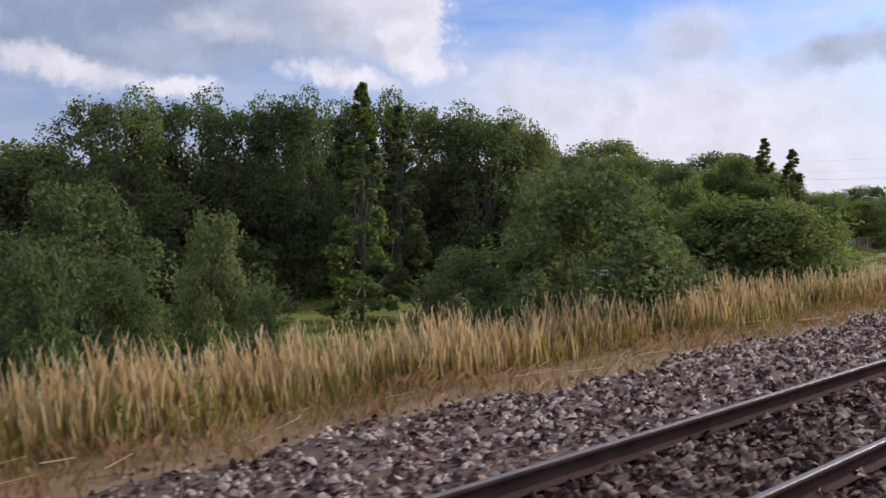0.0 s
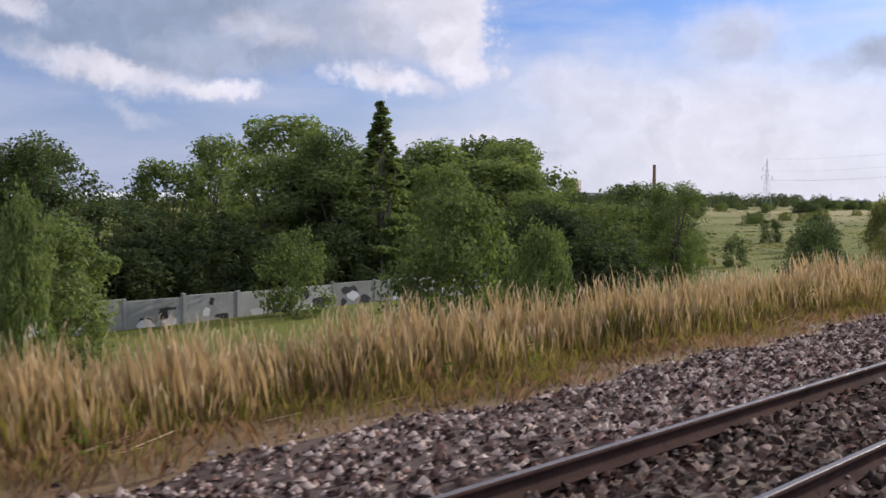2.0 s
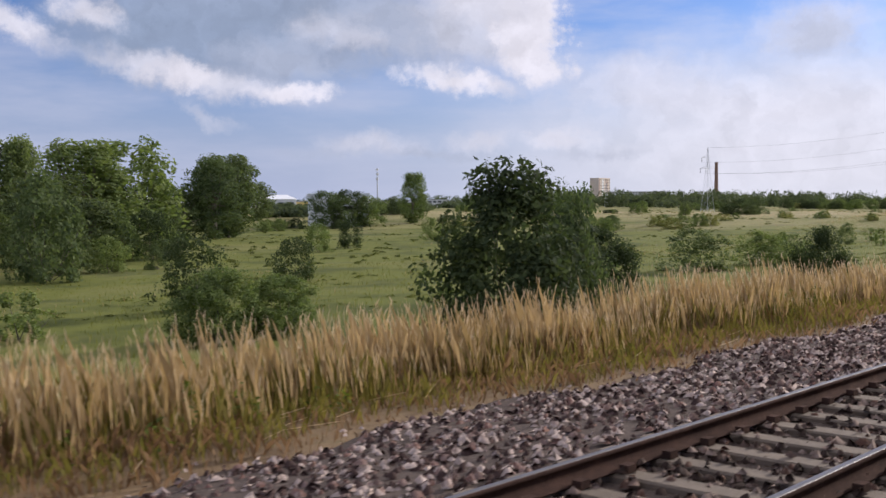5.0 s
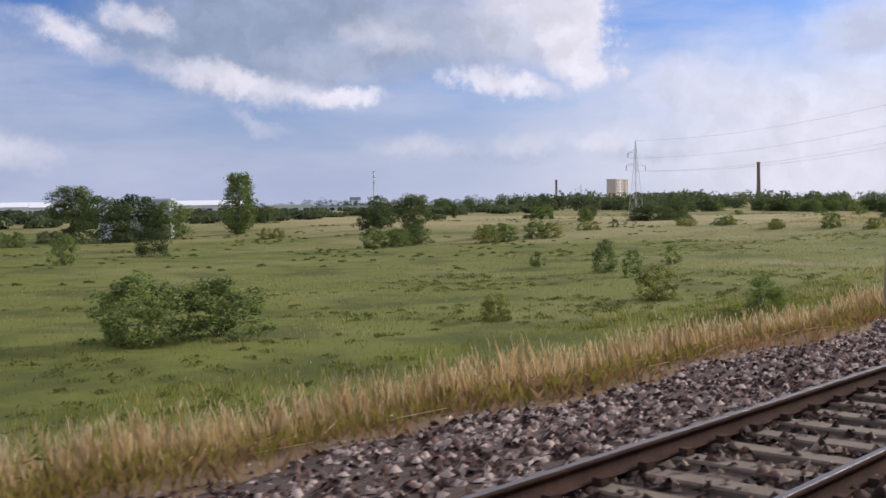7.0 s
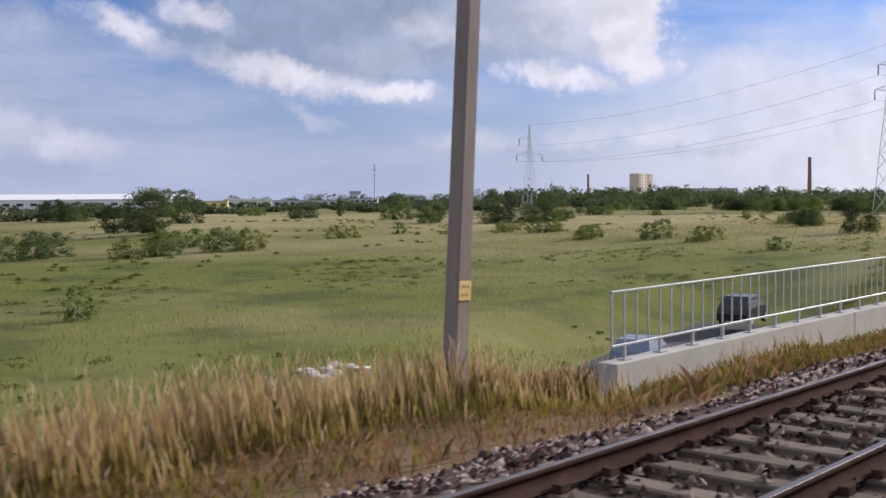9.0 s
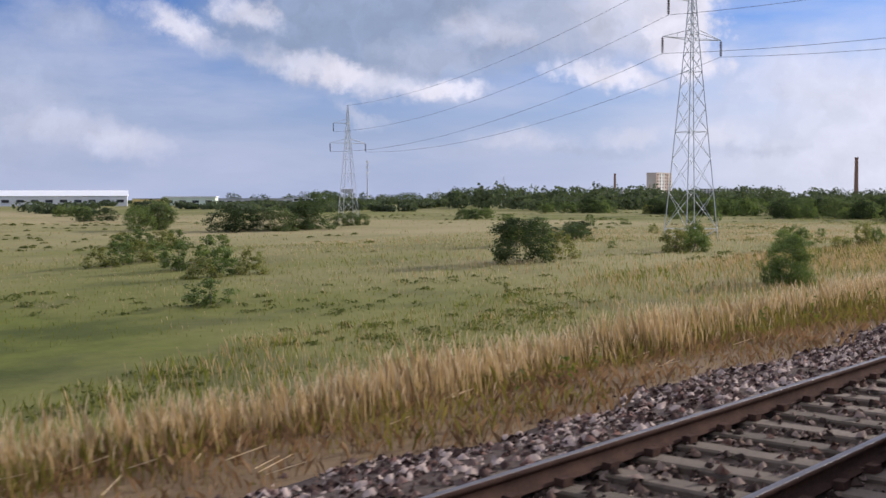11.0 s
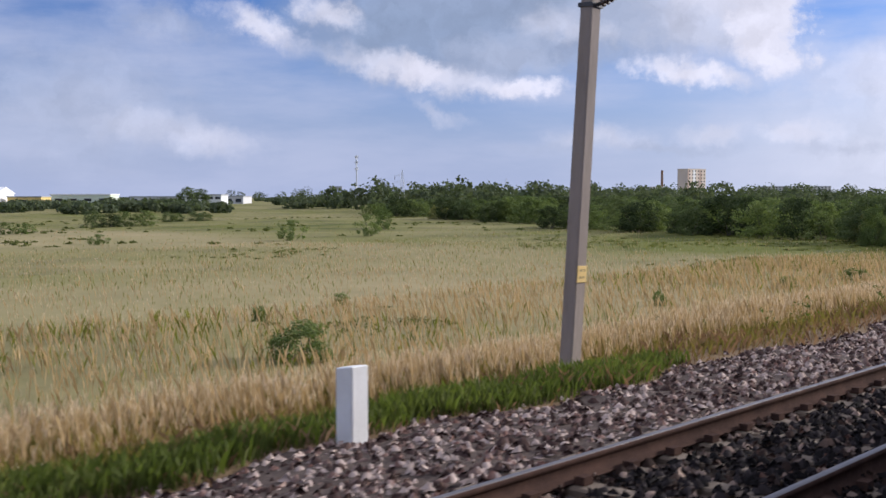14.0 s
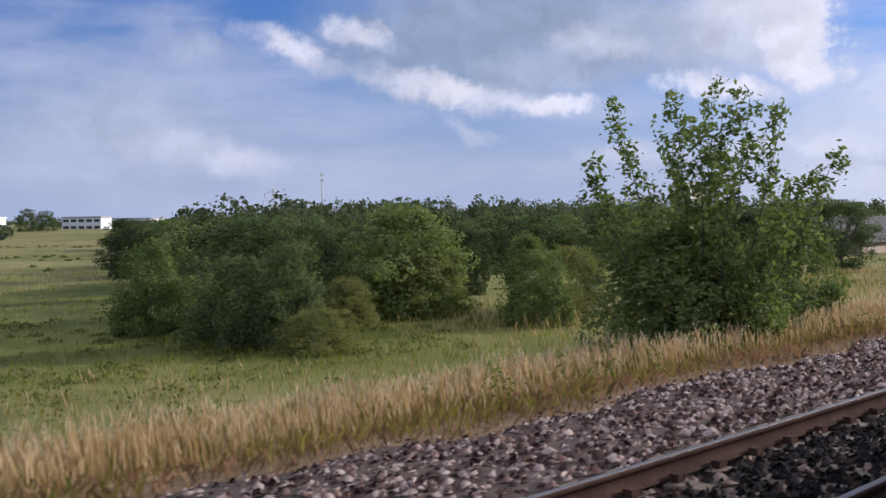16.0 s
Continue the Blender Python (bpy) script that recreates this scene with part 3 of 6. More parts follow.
# ---- poles of the overhead line ----
def line_pole(s, d, arm_z, lean, extra=False):
    ob = new("line_pole")
    bm = bmesh.new()
    z0, z1 = -1.2, 8.2
    rings = []
    for z, w, q in ((z0, 0.112, 0.125), (z1, 0.098, 0.110)):
        c = 0.02
        ring = [bm.verts.new((x, y, z)) for x, y in ((-q + c, -w), (q - c, -w), (q, -w + c), (q, w - c), (q - c, w), (-q + c, w), (-q, w - c), (-q, -w + c))]
        rings.append(ring)
    for k in range(8):
        bm.faces.new((rings[0][k], rings[0][(k + 1) % 8], rings[1][(k + 1) % 8], rings[1][k]))
    bm.faces.new(rings[1])
    part("shaft", bm, M_POLE, ob)
    zp = 0.75
    bm = box(bmesh.new(), -0.11, 0.11, -0.122, -0.108, zp - 0.12, zp + 0.12, 0.004)
    plate = part("number_plate", bm, M_PLATE, ob, "yellow enamel plate with faded print")
    for k, (u, v, w) in enumerate(((-0.03, 0.055, 0.03), (0.05, 0.055, 0.018), (-0.04, -0.045, 0.02), (0.035, -0.045, 0.026))):
        part("print_bar", box(bmesh.new(), u - w, u + w, -0.126, -0.1225, zp + v - 0.016, zp + v + 0.016), M_BAR, plate)
    # cantilever towards the track
    for zz in (arm_z, arm_z + 1.6):
        part("clamp", box(bmesh.new(), -0.135, 0.135, -0.125, 0.125, zz - 0.03, zz + 0.03), M_DARKSTEEL, ob)
    reach = d - 3.9
    bm = bmesh.new()
    beam(bm, (0, -0.10, arm_z), (0, -reach, arm_z + 1.5), 0.030, sides=8)
    beam(bm, (0, -0.10, arm_z + 1.6), (0, -reach, arm_z + 1.55), 0.018, sides=6)
    beam(bm, (0, -1.3, arm_z + 0.42), (0, -reach + 0.3, arm_z + 0.75), 0.02, sides=6)
    part("cantilever", bm, M_DARKSTEEL, ob)
    bm = bmesh.new()
    for k in range(7):
        a = Vector((0, -0.2 - 0.065 * k, arm_z + 0.02 + 0.026 * k))
        beam(bm, a, a + Vector((0, -0.03, 0.012)), 0.062, 0.05, 10)
    part("insulator", bm, M_INSULATOR, ob)
    if extra:
        for zz in (4.25, 0.15):
            part("band", box(bmesh.new(), -0.22, 0.22, -0.15, 0.15, zz - 0.025, zz + 0.025), M_DARKSTEEL, ob)
        part("bracket", box(bmesh.new(), -0.58, -0.11, -0.05, 0.05, 5.15, 5.25), M_DARKSTEEL, ob)
    # old poles lean a little, forwards and to the track
    x, y = at(s, d)
    ob.matrix_world = pose(x, y, 2.0, lean, lean, heading(s)) @ pose(0, 0, -2.0)
    return tagged(ob, "weathered grey concrete pole carrying the overhead line" + (" and tension weights" if extra else " with yellow plate"), "line pole", "poles along the railway")


for s, d, lean, extra in ((42.2, 8.7, 0.9, False), (93.35, 8.5, 1.5, False), (144.6, 8.6, 2.1, False), (196.6, 8.7, 1.5, False), (248.9, 8.9, 1.8, False), (297.9, 8.7, 1.9, False),
                          (351.5, 8.7, 1.2, False), (405.2, 8.6, 0.8, False), (460.7, 9.1, 2.2, False), (514.5, 8.9, 1.7, True)):
    line_pole(s, d, 4.55, lean, extra)

# tension weights beside the last pole
weights = new("tension_weights")
for k in range(15):
    bm = bmesh.new()
    bmesh.ops.create_cone(bm, cap_ends=True, segments=20, radius1=0.135, radius2=0.135, depth=0.082)
    part("weight", bm, M_POLE, weights).location = (0, 0, 0.10 + 0.09 * k)
bm = bmesh.new()
bmesh.ops.create_cone(bm, cap_ends=True, segments=20, radius1=0.14, radius2=0.14, depth=0.11)
part("cap", bm, M_PLATE, weights, "yellow painted cap").location = (0, 0, 1.46)
part("rod", beam(bmesh.new(), (0, 0, -0.7), (0, 0, 5.0), 0.014, sides=6), M_DARKSTEEL, weights)
part("guide", box(bmesh.new(), -0.35, 0.14, -0.012, 0.012, 0.72, 0.78), M_STEEL, weights)
put(weights, 514.95, 8.75, 0)
tagged(weights, "stack of grey tension weights with a yellow cap by the pole", "weights")

guy = new("guy_wire")
g0, g1 = Vector((*at(514.0, 8.9), 5.2)), Vector((*at(505.6, 9.15), -0.8))
part("wire", beam(bmesh.new(), g0, g1, 0.007, sides=6), M_CABLE, guy)
part("wire_insulator", beam(bmesh.new(), g0.lerp(g1, 0.44), g0.lerp(g1, 0.48), 0.022, sides=8), M_INSULATOR, guy)
tagged(guy, "thin steel guy wire from the pole to the ground", "wire")

# kilometre post
post = new("kilometre_post")
bm = box(bmesh.new(), -0.11, 0.11, -0.12, 0.12, -0.75, 0.22, 0.012)
for v in bm.verts:
    if v.co.z > 0.1 and v.co.y > 0:
        v.co.z -= 0.03
part("stone", bm, M_WHITE, post)
put(post, 455.1, 7.8, 0)
tagged(post, "short white-painted concrete kilometre post at the ballast edge", "post")

# ---- bridge parapet and railing ----
B0, B1 = 300.7, 321.0
PAR_D = 8.3
parapet = new("bridge_parapet")
for a, b in ((B0, 309.4), (309.42, B1)):
    bm = box(bmesh.new(), a - B0, b - B0, 0, 0.32, -0.85, 0, 0.012)
    part("beam", bm, M_CONCRETE, parapet)
px, py = at(B0, PAR_D)
parapet.matrix_world = pose(px, py, -0.45, 0, 0, heading((B0 + B1) / 2))
tagged(parapet, "pale concrete parapet beam of the railway bridge", "parapet", kind="structure")
railing = new("bridge_railing")
L = B1 - B0
part("top_rail", box(bmesh.new(), 0.1, L, 0.135, 0.185, 0.968, 1.0, 0.006), M_STEEL, railing)
part("lower_rail", box(bmesh.new(), 0.1, L, 0.14, 0.18, 0.20, 0.235, 0.006), M_STEEL, railing)
bal = bpy.data.meshes.new("baluster")
bm = box(bmesh.new(), -0.014, 0.014, -0.010, 0.010, 0, 0.745)
bm.to_mesh(bal)
bal.materials.append(M_STEEL)
brk = bpy.data.meshes.new("foot")
bm = box(bmesh.new(), -0.025, 0.025, -0.02, 0.02, 0.0, 0.21)
box(bm, -0.10, 0.10, -0.07, 0.07, 0.0, 0.015)
bm.to_mesh(brk)
brk.materials.append(M_STEEL)
for k in range(int(L / 0.33)):
    o = new("baluster", bal)
    o.parent, o.location = railing, (0.12 + 0.33 * k, 0.16, 0.225)
    if k % 3 == 1:
        o = new("foot", brk)
        o.parent, o.location = railing, (0.12 + 0.33 * k, 0.16, 0.004)
railing.matrix_world = pose(px, py, -0.45, 0, 0, heading((B0 + B1) / 2))
tagged(railing, "galvanised steel bridge railing with upright bars on the parapet", "railing")

# road under the bridge and the two cars on it
ROAD = [(309, -14.0), (309.5, 2.0), (311, 12.0), (318, 20.0), (330, 25.0), (346, 28.0), (372, 31.5), (400, 37.0)]
rs = np.array([p[0] for p in ROAD])
rd = np.array([p[1] for p in ROAD])
u = np.linspace(0, len(ROAD) - 1, 60)
cx_, cy_ = at(hermite(u, np.arange(len(ROAD)), rs), hermite(u, np.arange(len(ROAD)), rd))
tx, ty = np.gradient(cx_), np.gradient(cy_)
nn = np.hypot(tx, ty)
tx, ty = tx / nn, ty / nn
rv, rf = [], []
for k in range(60):
    zr = -5.72 + 1.65 * float(smooth01((u[k] - 5) / 2.0))
    for off in (-3.0, 3.0):
        rv.append((cx_[k] - ty[k] * off, cy_[k] + tx[k] * off, zr))
for k in range(59):
    rf.append((2 * k, 2 * k + 2, 2 * k + 3, 2 * k + 1))
road = mesh_object("road", rv, rf, M_ASPHALT)
tagged(road, "narrow grey asphalt road passing under the railway bridge", "road", kind="structure")


def car(name, paint, label, s, d, z, turn, tall):
    ob = new(name)
    n = 9
    side = [(-2.15, 0.32), (2.15, 0.32), (2.2, 0.62), (2.05, 0.85), (1.15, 0.98), (0.45, tall), (-1.45, tall + 0.02), (-2.05, 1.0), (-2.2, 0.70)]
    bm = bmesh.new()
    loops = []
    for y, inset in ((-0.86, 0), (-0.80, 1), (0.80, 1), (0.86, 0)):
        ring = []
        for x, h in side:
            yy = y
            if h > 1.05:
                yy *= 0.80
            ring.append(bm.verts.new((x * (0.99 if not inset else 1.0), yy, h)))
        loops.append(ring)
    for a, b in zip(loops, loops[1:]):
        for k in range(n):
            bm.faces.new((a[k], a[(k + 1) % n], b[(k + 1) % n], b[k]))
    bm.faces.new(loops[0])
    bm.faces.new(loops[-1][::-1])
    bmesh.ops.recalc_face_normals(bm, faces=bm.faces[:])
    part("body", bm, paint, ob)
    for y in (-0.79, 0.79):
        bm = bmesh.new()
        w = [bm.verts.new(v) for v in ((0.85, y * 1.045, 1.02), (0.42, y * 0.915, tall - 0.09), (-1.35, y * 0.915, tall - 0.08), (-1.75, y * 1.045, 1.02))]
        bm.faces.new(w)
        part("side_window", bm, M_GLASS, ob)
    bm = bmesh.new()
    bm.faces.new([bm.verts.new(v) for v in ((1.10, -0.66, 1.03), (1.10, 0.66, 1.03), (0.53, 0.58, tall - 0.07), (0.53, -0.58, tall - 0.07))])
    part("windscreen", bm, M_GLASS, ob)
    for x in (-1.35, 1.35):
        for y in (-0.80, 0.80):
            bm = bmesh.new()
            bmesh.ops.create_cone(bm, cap_ends=True, segments=18, radius1=0.32, radius2=0.32, depth=0.2)
            bmesh.ops.rotate(bm, verts=bm.verts, matrix=Matrix.Rotation(math.pi / 2, 3, "X"))
            wh = part("wheel", bm, M_TYRE, ob)
            wh.location = (x, y, 0.32)
            bm = bmesh.new()
            bmesh.ops.create_cone(bm, cap_ends=True, segments=14, radius1=0.2, radius2=0.2, depth=0.215)
            bmesh.ops.rotate(bm, verts=bm.verts, matrix=Matrix.Rotation(math.pi / 2, 3, "X"))
            part("rim", bm, M_STEEL, wh)
    for y in (-0.62, 0.62):
        part("headlight", box(bmesh.new(), 2.06, 2.14, y - 0.16, y + 0.16, 0.66, 0.78, 0.01), M_WHITE, ob)
    put(ob, s, d, z, turn)
    return tagged(ob, label, "car")


car("car", M_CARDARK, "dark estate car with grey windows on the road", 346.0, 27.6, -5.30, 8, 1.62)
car("car", M_CARBLUE, "blue-grey saloon car on the road by the bridge", 330.0, 25.2, -5.70, 16, 1.45)

rubble = new("rubble_heap")
random.seed(5)
for k in range(16):
    bm = bmesh.new()
    bmesh.ops.create_icosphere(bm, subdivisions=1, radius=random.uniform(0.12, 0.34))
    for v in bm.verts:
        v.co *= random.uniform(0.7, 1.2)
        v.co.z *= 0.6
    part("stone", bm, M_ROCK, rubble).location = (random.uniform(-1.3, 1.3), random.uniform(-0.7, 0.7), random.uniform(0.02, 0.22))
put(rubble, 312.5, 27.0, float(land(312.5, 27.0)) - 0.1)
tagged(rubble, "heap of pale broken stone in the grass", "rubble")

# ---- graffiti wall in front of the copse ----
wall = new("boundary_wall")
random.seed(11)
WALL_D = 42.0
for k in range(34):
    s = 20.0 + 3.2 * k
    z = -4.15 + 0.05 * random.uniform(-1, 1) - 0.95 * float(1 - smooth01((s - 45) / 40)) - 0.55 * float(1 - smooth01((s - 40) / 24))
    rust = 116 < s < 126
    bm = box(bmesh.new(), 0.04, 3.12, -0.06, 0.06, -0.3, 1.62 + random.uniform(-0.05, 0.05), 0.01)
    pan = part("panel", bm, M_WALLRUST if rust else M_WALLGREY, wall)
    pan.matrix_local = place_m(s, WALL_D, z)
    pst = part("post", box(bmesh.new(), -0.09, 0.09, -0.09, 0.09, -0.3, 1.72, 0.01), M_WALLGREY, wall)
    pst.matrix_local = place_m(s, WALL_D, z)
    inks = [M_SPRAYBLUE, M_SPRAYCYAN, M_SPRAYWHITE, M_SPRAYBLACK] if 70 < s < 86 else [M_SPRAYBLACK, M_SPRAYWHITE, M_SPRAYBLACK]
    if s > 62 and not rust:
        for q in range(7 if 70 < s < 86 else random.randint(2, 6)):
            # sprayed strokes: rounded flat blots
            w, h = random.uniform(0.12, 0.6), random.uniform(0.08, 0.35)
            if 70 < s < 86:
                w, h = w * 1.4, h * 1.6
            cx0, cz0 = random.uniform(0.7, 2.5), random.uniform(0.45, 1.25)
            bm = bmesh.new()
            bmesh.ops.create_circle(bm, cap_ends=True, segments=11, radius=1.0)
            for v in bm.verts:
                j = random.uniform(0.6, 1.25)
                v.co = Vector((cx0 + v.co.x * w * j, -0.0635 - 0.0006 * q, cz0 + v.co.y * h * j))
            part("paint_blot", bm, inks[q % len(inks)], pan)
tagged(wall, "low grey concrete panel wall covered with sprayed paint", "wall", kind="structure")


# ---- lattice pylons and their lines ----
def pylon(s, d, base_z, height, arm, foot, turn, label):
    ob = new("pylon")
    bar = max(0.035, height * 0.0017)

    def half(z):
        k = z / height
        a = arm / height
        return foot / 2 * (1 - k / a) + 0.42 * k / a if k < a else 0.42 - 0.36 * (k - a) / (1 - a)

    corners = ((-1, -1), (1, -1), (1, 1), (-1, 1))
    for sx, sy in corners:
        bm = bmesh.new()
        for z0, z1 in ((-0.6, arm), (arm, height)):
            a, b = half(max(z0, 0)), half(z1)
            beam(bm, (sx * a, sy * a, z0), (sx * b, sy * b, z1), bar)
        part("leg", bm, M_GALV, ob)
    levels, z = [0.0, height * 0.06], height * 0.06
    while z < height * 0.96:
        z += max(half(z) * 2.0, 0.9)
        levels.append(min(z, height * 0.98))
    bm = bmesh.new()
    for k, (z0, z1) in enumerate(zip(levels, levels[1:])):
        a, b = half(z0), half(z1)
        for q in range(4):
            (ax, ay), (bx2, by2) = corners[q], corners[(q + 1) % 4]
            beam(bm, (ax * a, ay * a, z0), (bx2 * b, by2 * b, z1), bar * 0.55)
            beam(bm, (bx2 * a, by2 * a, z0), (ax * b, ay * b, z1), bar * 0.55)
            if k in (0, 3, 6) or z1 > arm:
                beam(bm, (ax * b, ay * b, z1), (bx2 * b, by2 * b, z1), bar * 0.6)
    tagged(part("bracing", bm, M_GALV, ob), kind="stuff")
    tips = []
    for z, sides, reach in ((arm, (-1, 1), 3.1), (arm + (height - arm) * 0.52, (-1,), 2.5)):
        for sd_ in sides:
            bm = bmesh.new()
            w = half(z)
            tip = (sd_ * reach, 0, z + 0.05)
            for yy in (-w, w):
                beam(bm, (sd_ * w, yy, z), tip, bar * 0.7)
                beam(bm, (sd_ * w, yy, z + 0.75), tip, bar * 0.7)
            beam(bm, (sd_ * reach * 0.5, 0, z + 0.03), (sd_ * reach * 0.5, 0, z + 0.42), bar * 0.5)
            part("crossarm", bm, M_GALV, ob)
            bm = bmesh.new()
            for k in range(9):
                beam(bm, (tip[0], 0, z - 0.1 - 0.14 * k), (tip[0], 0, z - 0.18 - 0.14 * k), 0.13, 0.08, 8)
            beam(bm, (tip[0], 0, z + 0.05), (tip[0], 0, z - 1.4), 0.02, sides=5)
            part("insulator_string", bm, M_INSULATOR, ob)
            tips.append(Vector((tip[0], 0, z - 1.4)))
    tips.append(Vector((0, 0, height)))
    x, y = at(s, d)
    ob.matrix_world = pose(x, y, base_z, 0, 0, turn)
    tagged(ob, label, "pylon", "pylons of the power line")
    return [ob.matrix_world @ t for t in tips]


ax_, ay_ = at(484, 128)
bx_, by_ = at(440.5, 45)
LINE_DIR = math.degrees(math.atan2(by_ - ay_, bx_ - ax_))
tips_a = pylon(484, 128, -2.2, 19.6, 13.3, 3.0, LINE_DIR + 90, "tall galvanised lattice pylon behind bushes in the meadow")
tips_b = pylon(440.0, 45, -2.3, 24.4, 18.0, 3.5, LINE_DIR + 90, "galvanised lattice pylon standing in the straw meadow")
cs_, cd_ = along(np.array([2 * bx_ - ax_]), np.array([2 * by_ - ay_]))
tips_c = pylon(float(cs_[0]), float(cd_[0]), -3.4, 24.4, 18.0, 3.5, LINE_DIR + 90, "galvanised lattice pylon beyond the railway")
for fx, fy, top, h in ((604, 377, 10.7, 13.5), (747, 535, 11.1, 14.5), (621, 448, 6.6, 10.0)):
    fs, fd = along(np.array([fx]), np.array([fy]))
    pylon(float(fs[0]), float(fd[0]), top - h, h, h * 0.68, 2.2, LINE_DIR + 60, "distant lattice pylon above the tree tops")
for p0, p1 in zip(tips_a + tips_b, tips_b + tips_c):
    ob = new("power_cable")
    tv, tf = [], []
    for k in range(17):
        q = p0.lerp(p1, k / 16)
        q.z -= 2.2 * 4 * (k / 16) * (1 - k / 16)
        side_ = (p1 - p0).cross(Vector((0, 0, 1))).normalized() * 0.016
        tv += [q + side_, q + Vector((0, 0, 0.016)), q - side_, q - Vector((0, 0, 0.016))]
        if k:
            o = 4 * (k - 1)
            tf += [(o + j, o + (j + 1) % 4, o + 4 + (j + 1) % 4, o + 4 + j) for j in range(4)]
    mesh_object("conductor", tv, tf, M_CABLE, ob)
    tagged(ob, "thin sagging power cable between two pylons", "cable", "cables of the power line")


# ---- buildings ----
def building(name, label, x, y, z, w, dp, h, turn, wall_mat, roof_mat, rows, cols, win=(1.2, 1.3), roof_over=0.3, roof_h=0.4, bands=(), pitched=0.0):
    ob = new(name)
    part("wall_shell", box(bmesh.new(), -w / 2, w / 2, -dp / 2, dp / 2, -2.0, h, 0.02), wall_mat, ob)
    bm = bmesh.new()
    if pitched:
        v = [bm.verts.new(q) for q in ((-w / 2 - roof_over, -dp / 2 - roof_over, h), (w / 2 + roof_over, -dp / 2 - roof_over, h), (w / 2 + roof_over, dp / 2 + roof_over, h),
                                       (-w / 2 - roof_over, dp / 2 + roof_over, h), (-w / 2 - roof_over, 0, h + pitched), (w / 2 + roof_over, 0, h + pitched))]
        for q in ((0, 1, 5, 4), (2, 3, 4, 5), (0, 4, 3), (1, 2, 5), (3, 2, 1, 0)):
            bm.faces.new([v[k] for k in q])
    else:
        box(bm, -w / 2 - roof_over, w / 2 + roof_over, -dp / 2 - roof_over, dp / 2 + roof_over, h + 0.004, h + roof_h, 0.02)
    part("roof", bm, roof_mat, ob)
    for c0, c1, mat in bands:
        part("facade_strip", box(bmesh.new(), c0, c1, -dp / 2 - 0.06, -dp / 2 - 0.004, 0, h - 0.3), mat, ob)
    for r in range(rows):
        for c in range(cols):
            cx0 = -w / 2 + w * (c + 0.5) / cols
            cz0 = h * (r + 0.55) / rows
            pane = part("window", box(bmesh.new(), cx0 - win[0] / 2, cx0 + win[0] / 2, -dp / 2 - 0.10, -dp / 2 - 0.07, cz0 - win[1] / 2, cz0 + win[1] / 2), M_GLASS, ob)
            if rows * cols < 40:
                part("sill", box(bmesh.new(), cx0 - win[0] / 2 - 0.08, cx0 + win[0] / 2 + 0.08, -dp / 2 - 0.16, -dp / 2 - 0.004, cz0 - win[1] / 2 - 0.09, cz0 - win[1] / 2 - 0.005), wall_mat, pane)
    ob.matrix_world = pose(x, y, z, 0, 0, turn)
    return tagged(ob, label, "building")


# turn such that the front looks back to the railway
building("tower_block", "tall beige and brown panel tower block far away", 1171, 858, -5.5, 30, 12, 33.0, 14, M_BEIGE, M_BEIGE, 10, 6, (1.8, 1.5), 0.2, 0.8,
         bands=((-16, -13, M_BROWNPANEL), (-6.5, -2.5, M_WHITE), (4.0, 8.0, M_BROWNPANEL)))
building("factory_hall", "long low grey factory hall beside the tower block", 1150, 890, -4, 24, 14, 15, 14, M_GREYROOF, M_GREYROOF, 3, 5, (2.5, 1.5))
building("apartment_block", "long pale apartment block on the far hill", 1711, 1226, 1.5, 110, 14, 15, -45, M_RENDERWALL, M_GREYROOF, 5, 22, (2.4, 1.6))
building("warehouse", "long white-roofed warehouse beyond the meadow", 455, 545, -1.5, 105, 40, 5.0, -18, M_WHITE, M_WHITEROOF, 1, 18, (3.0, 1.2), 0.5, 1.3, pitched=2.6)
building("warehouse", "white-roofed warehouse with grey walls", 395, 640, -1.0, 120, 40, 5.0, -12, M_WHITE, M_WHITEROOF, 1, 16, (4.0, 1.2), 0.5, 1.2, pitched=2.8)
building("shop_hall", "small yellow shop hall with grey roof", 513, 522, -1.6, 13, 12, 3.6, -28, M_YELLOWWALL, M_GREYROOF, 1, 3, (2.0, 1.2))
building("shop_hall", "pale green hall with a flat white roof", 537, 534, -1.6, 24, 14, 4.4, -28, M_GREENWALL, M_WHITEROOF, 1, 4, (3.0, 1.2), 0.4, 0.5)
building("factory_hall", "low white hall with dark gates", 590, 560, -1.6, 52, 18, 3.6, -32, M_RENDERWALL, M_GREYROOF, 1, 12, (2.6, 1.6))
building("office", "white two-storey building behind the meadow", 571, 477, -2.0, 14, 9, 4.6, -35, M_WHITE, M_GREYROOF, 2, 5, (2.0, 0.9))
hx, hy = at(355, 176)
building("depot", "low white depot building at the wood's edge", hx, hy, -3.6, 13, 9, 7.0, -30, M_WHITE, M_WHITEROOF, 1, 4, (2.2, 1.2))
hx, hy = at(180.5, 92)
building("house", "white flat-roofed house among trees", hx, hy, -3.6, 12, 9, 7.4, heading(180) - 2, M_RENDERWALL, M_GREYROOF, 2, 5, (0.9, 1.5), 0.3, 0.4)
hx, hy = at(612, 44)
building("shed", "low shed with a dark pitched roof behind bushes", hx, hy, -3.4, 18, 9, 2.4, heading(512) + 4, M_BROWNPANEL, M_DARKROOF, 1, 4, (1.0, 0.9), 0.5, 0.4, pitched=2.2)


def chimney(label, x, y, z0, z1, r, mat):
    ob = new("factory_chimney")
    part("shaft", beam(bmesh.new(), (0, 0, z0), (0, 0, z1), r, r * 0.72, 18), mat, ob)
    part("rim", beam(bmesh.new(), (0, 0, z1 + 0.01), (0, 0, z1 + r * 0.5), r * 0.84, r * 0.84, 18), mat, ob)
    ob.location = (x, y, 0)
    tagged(ob, label, "chimney")


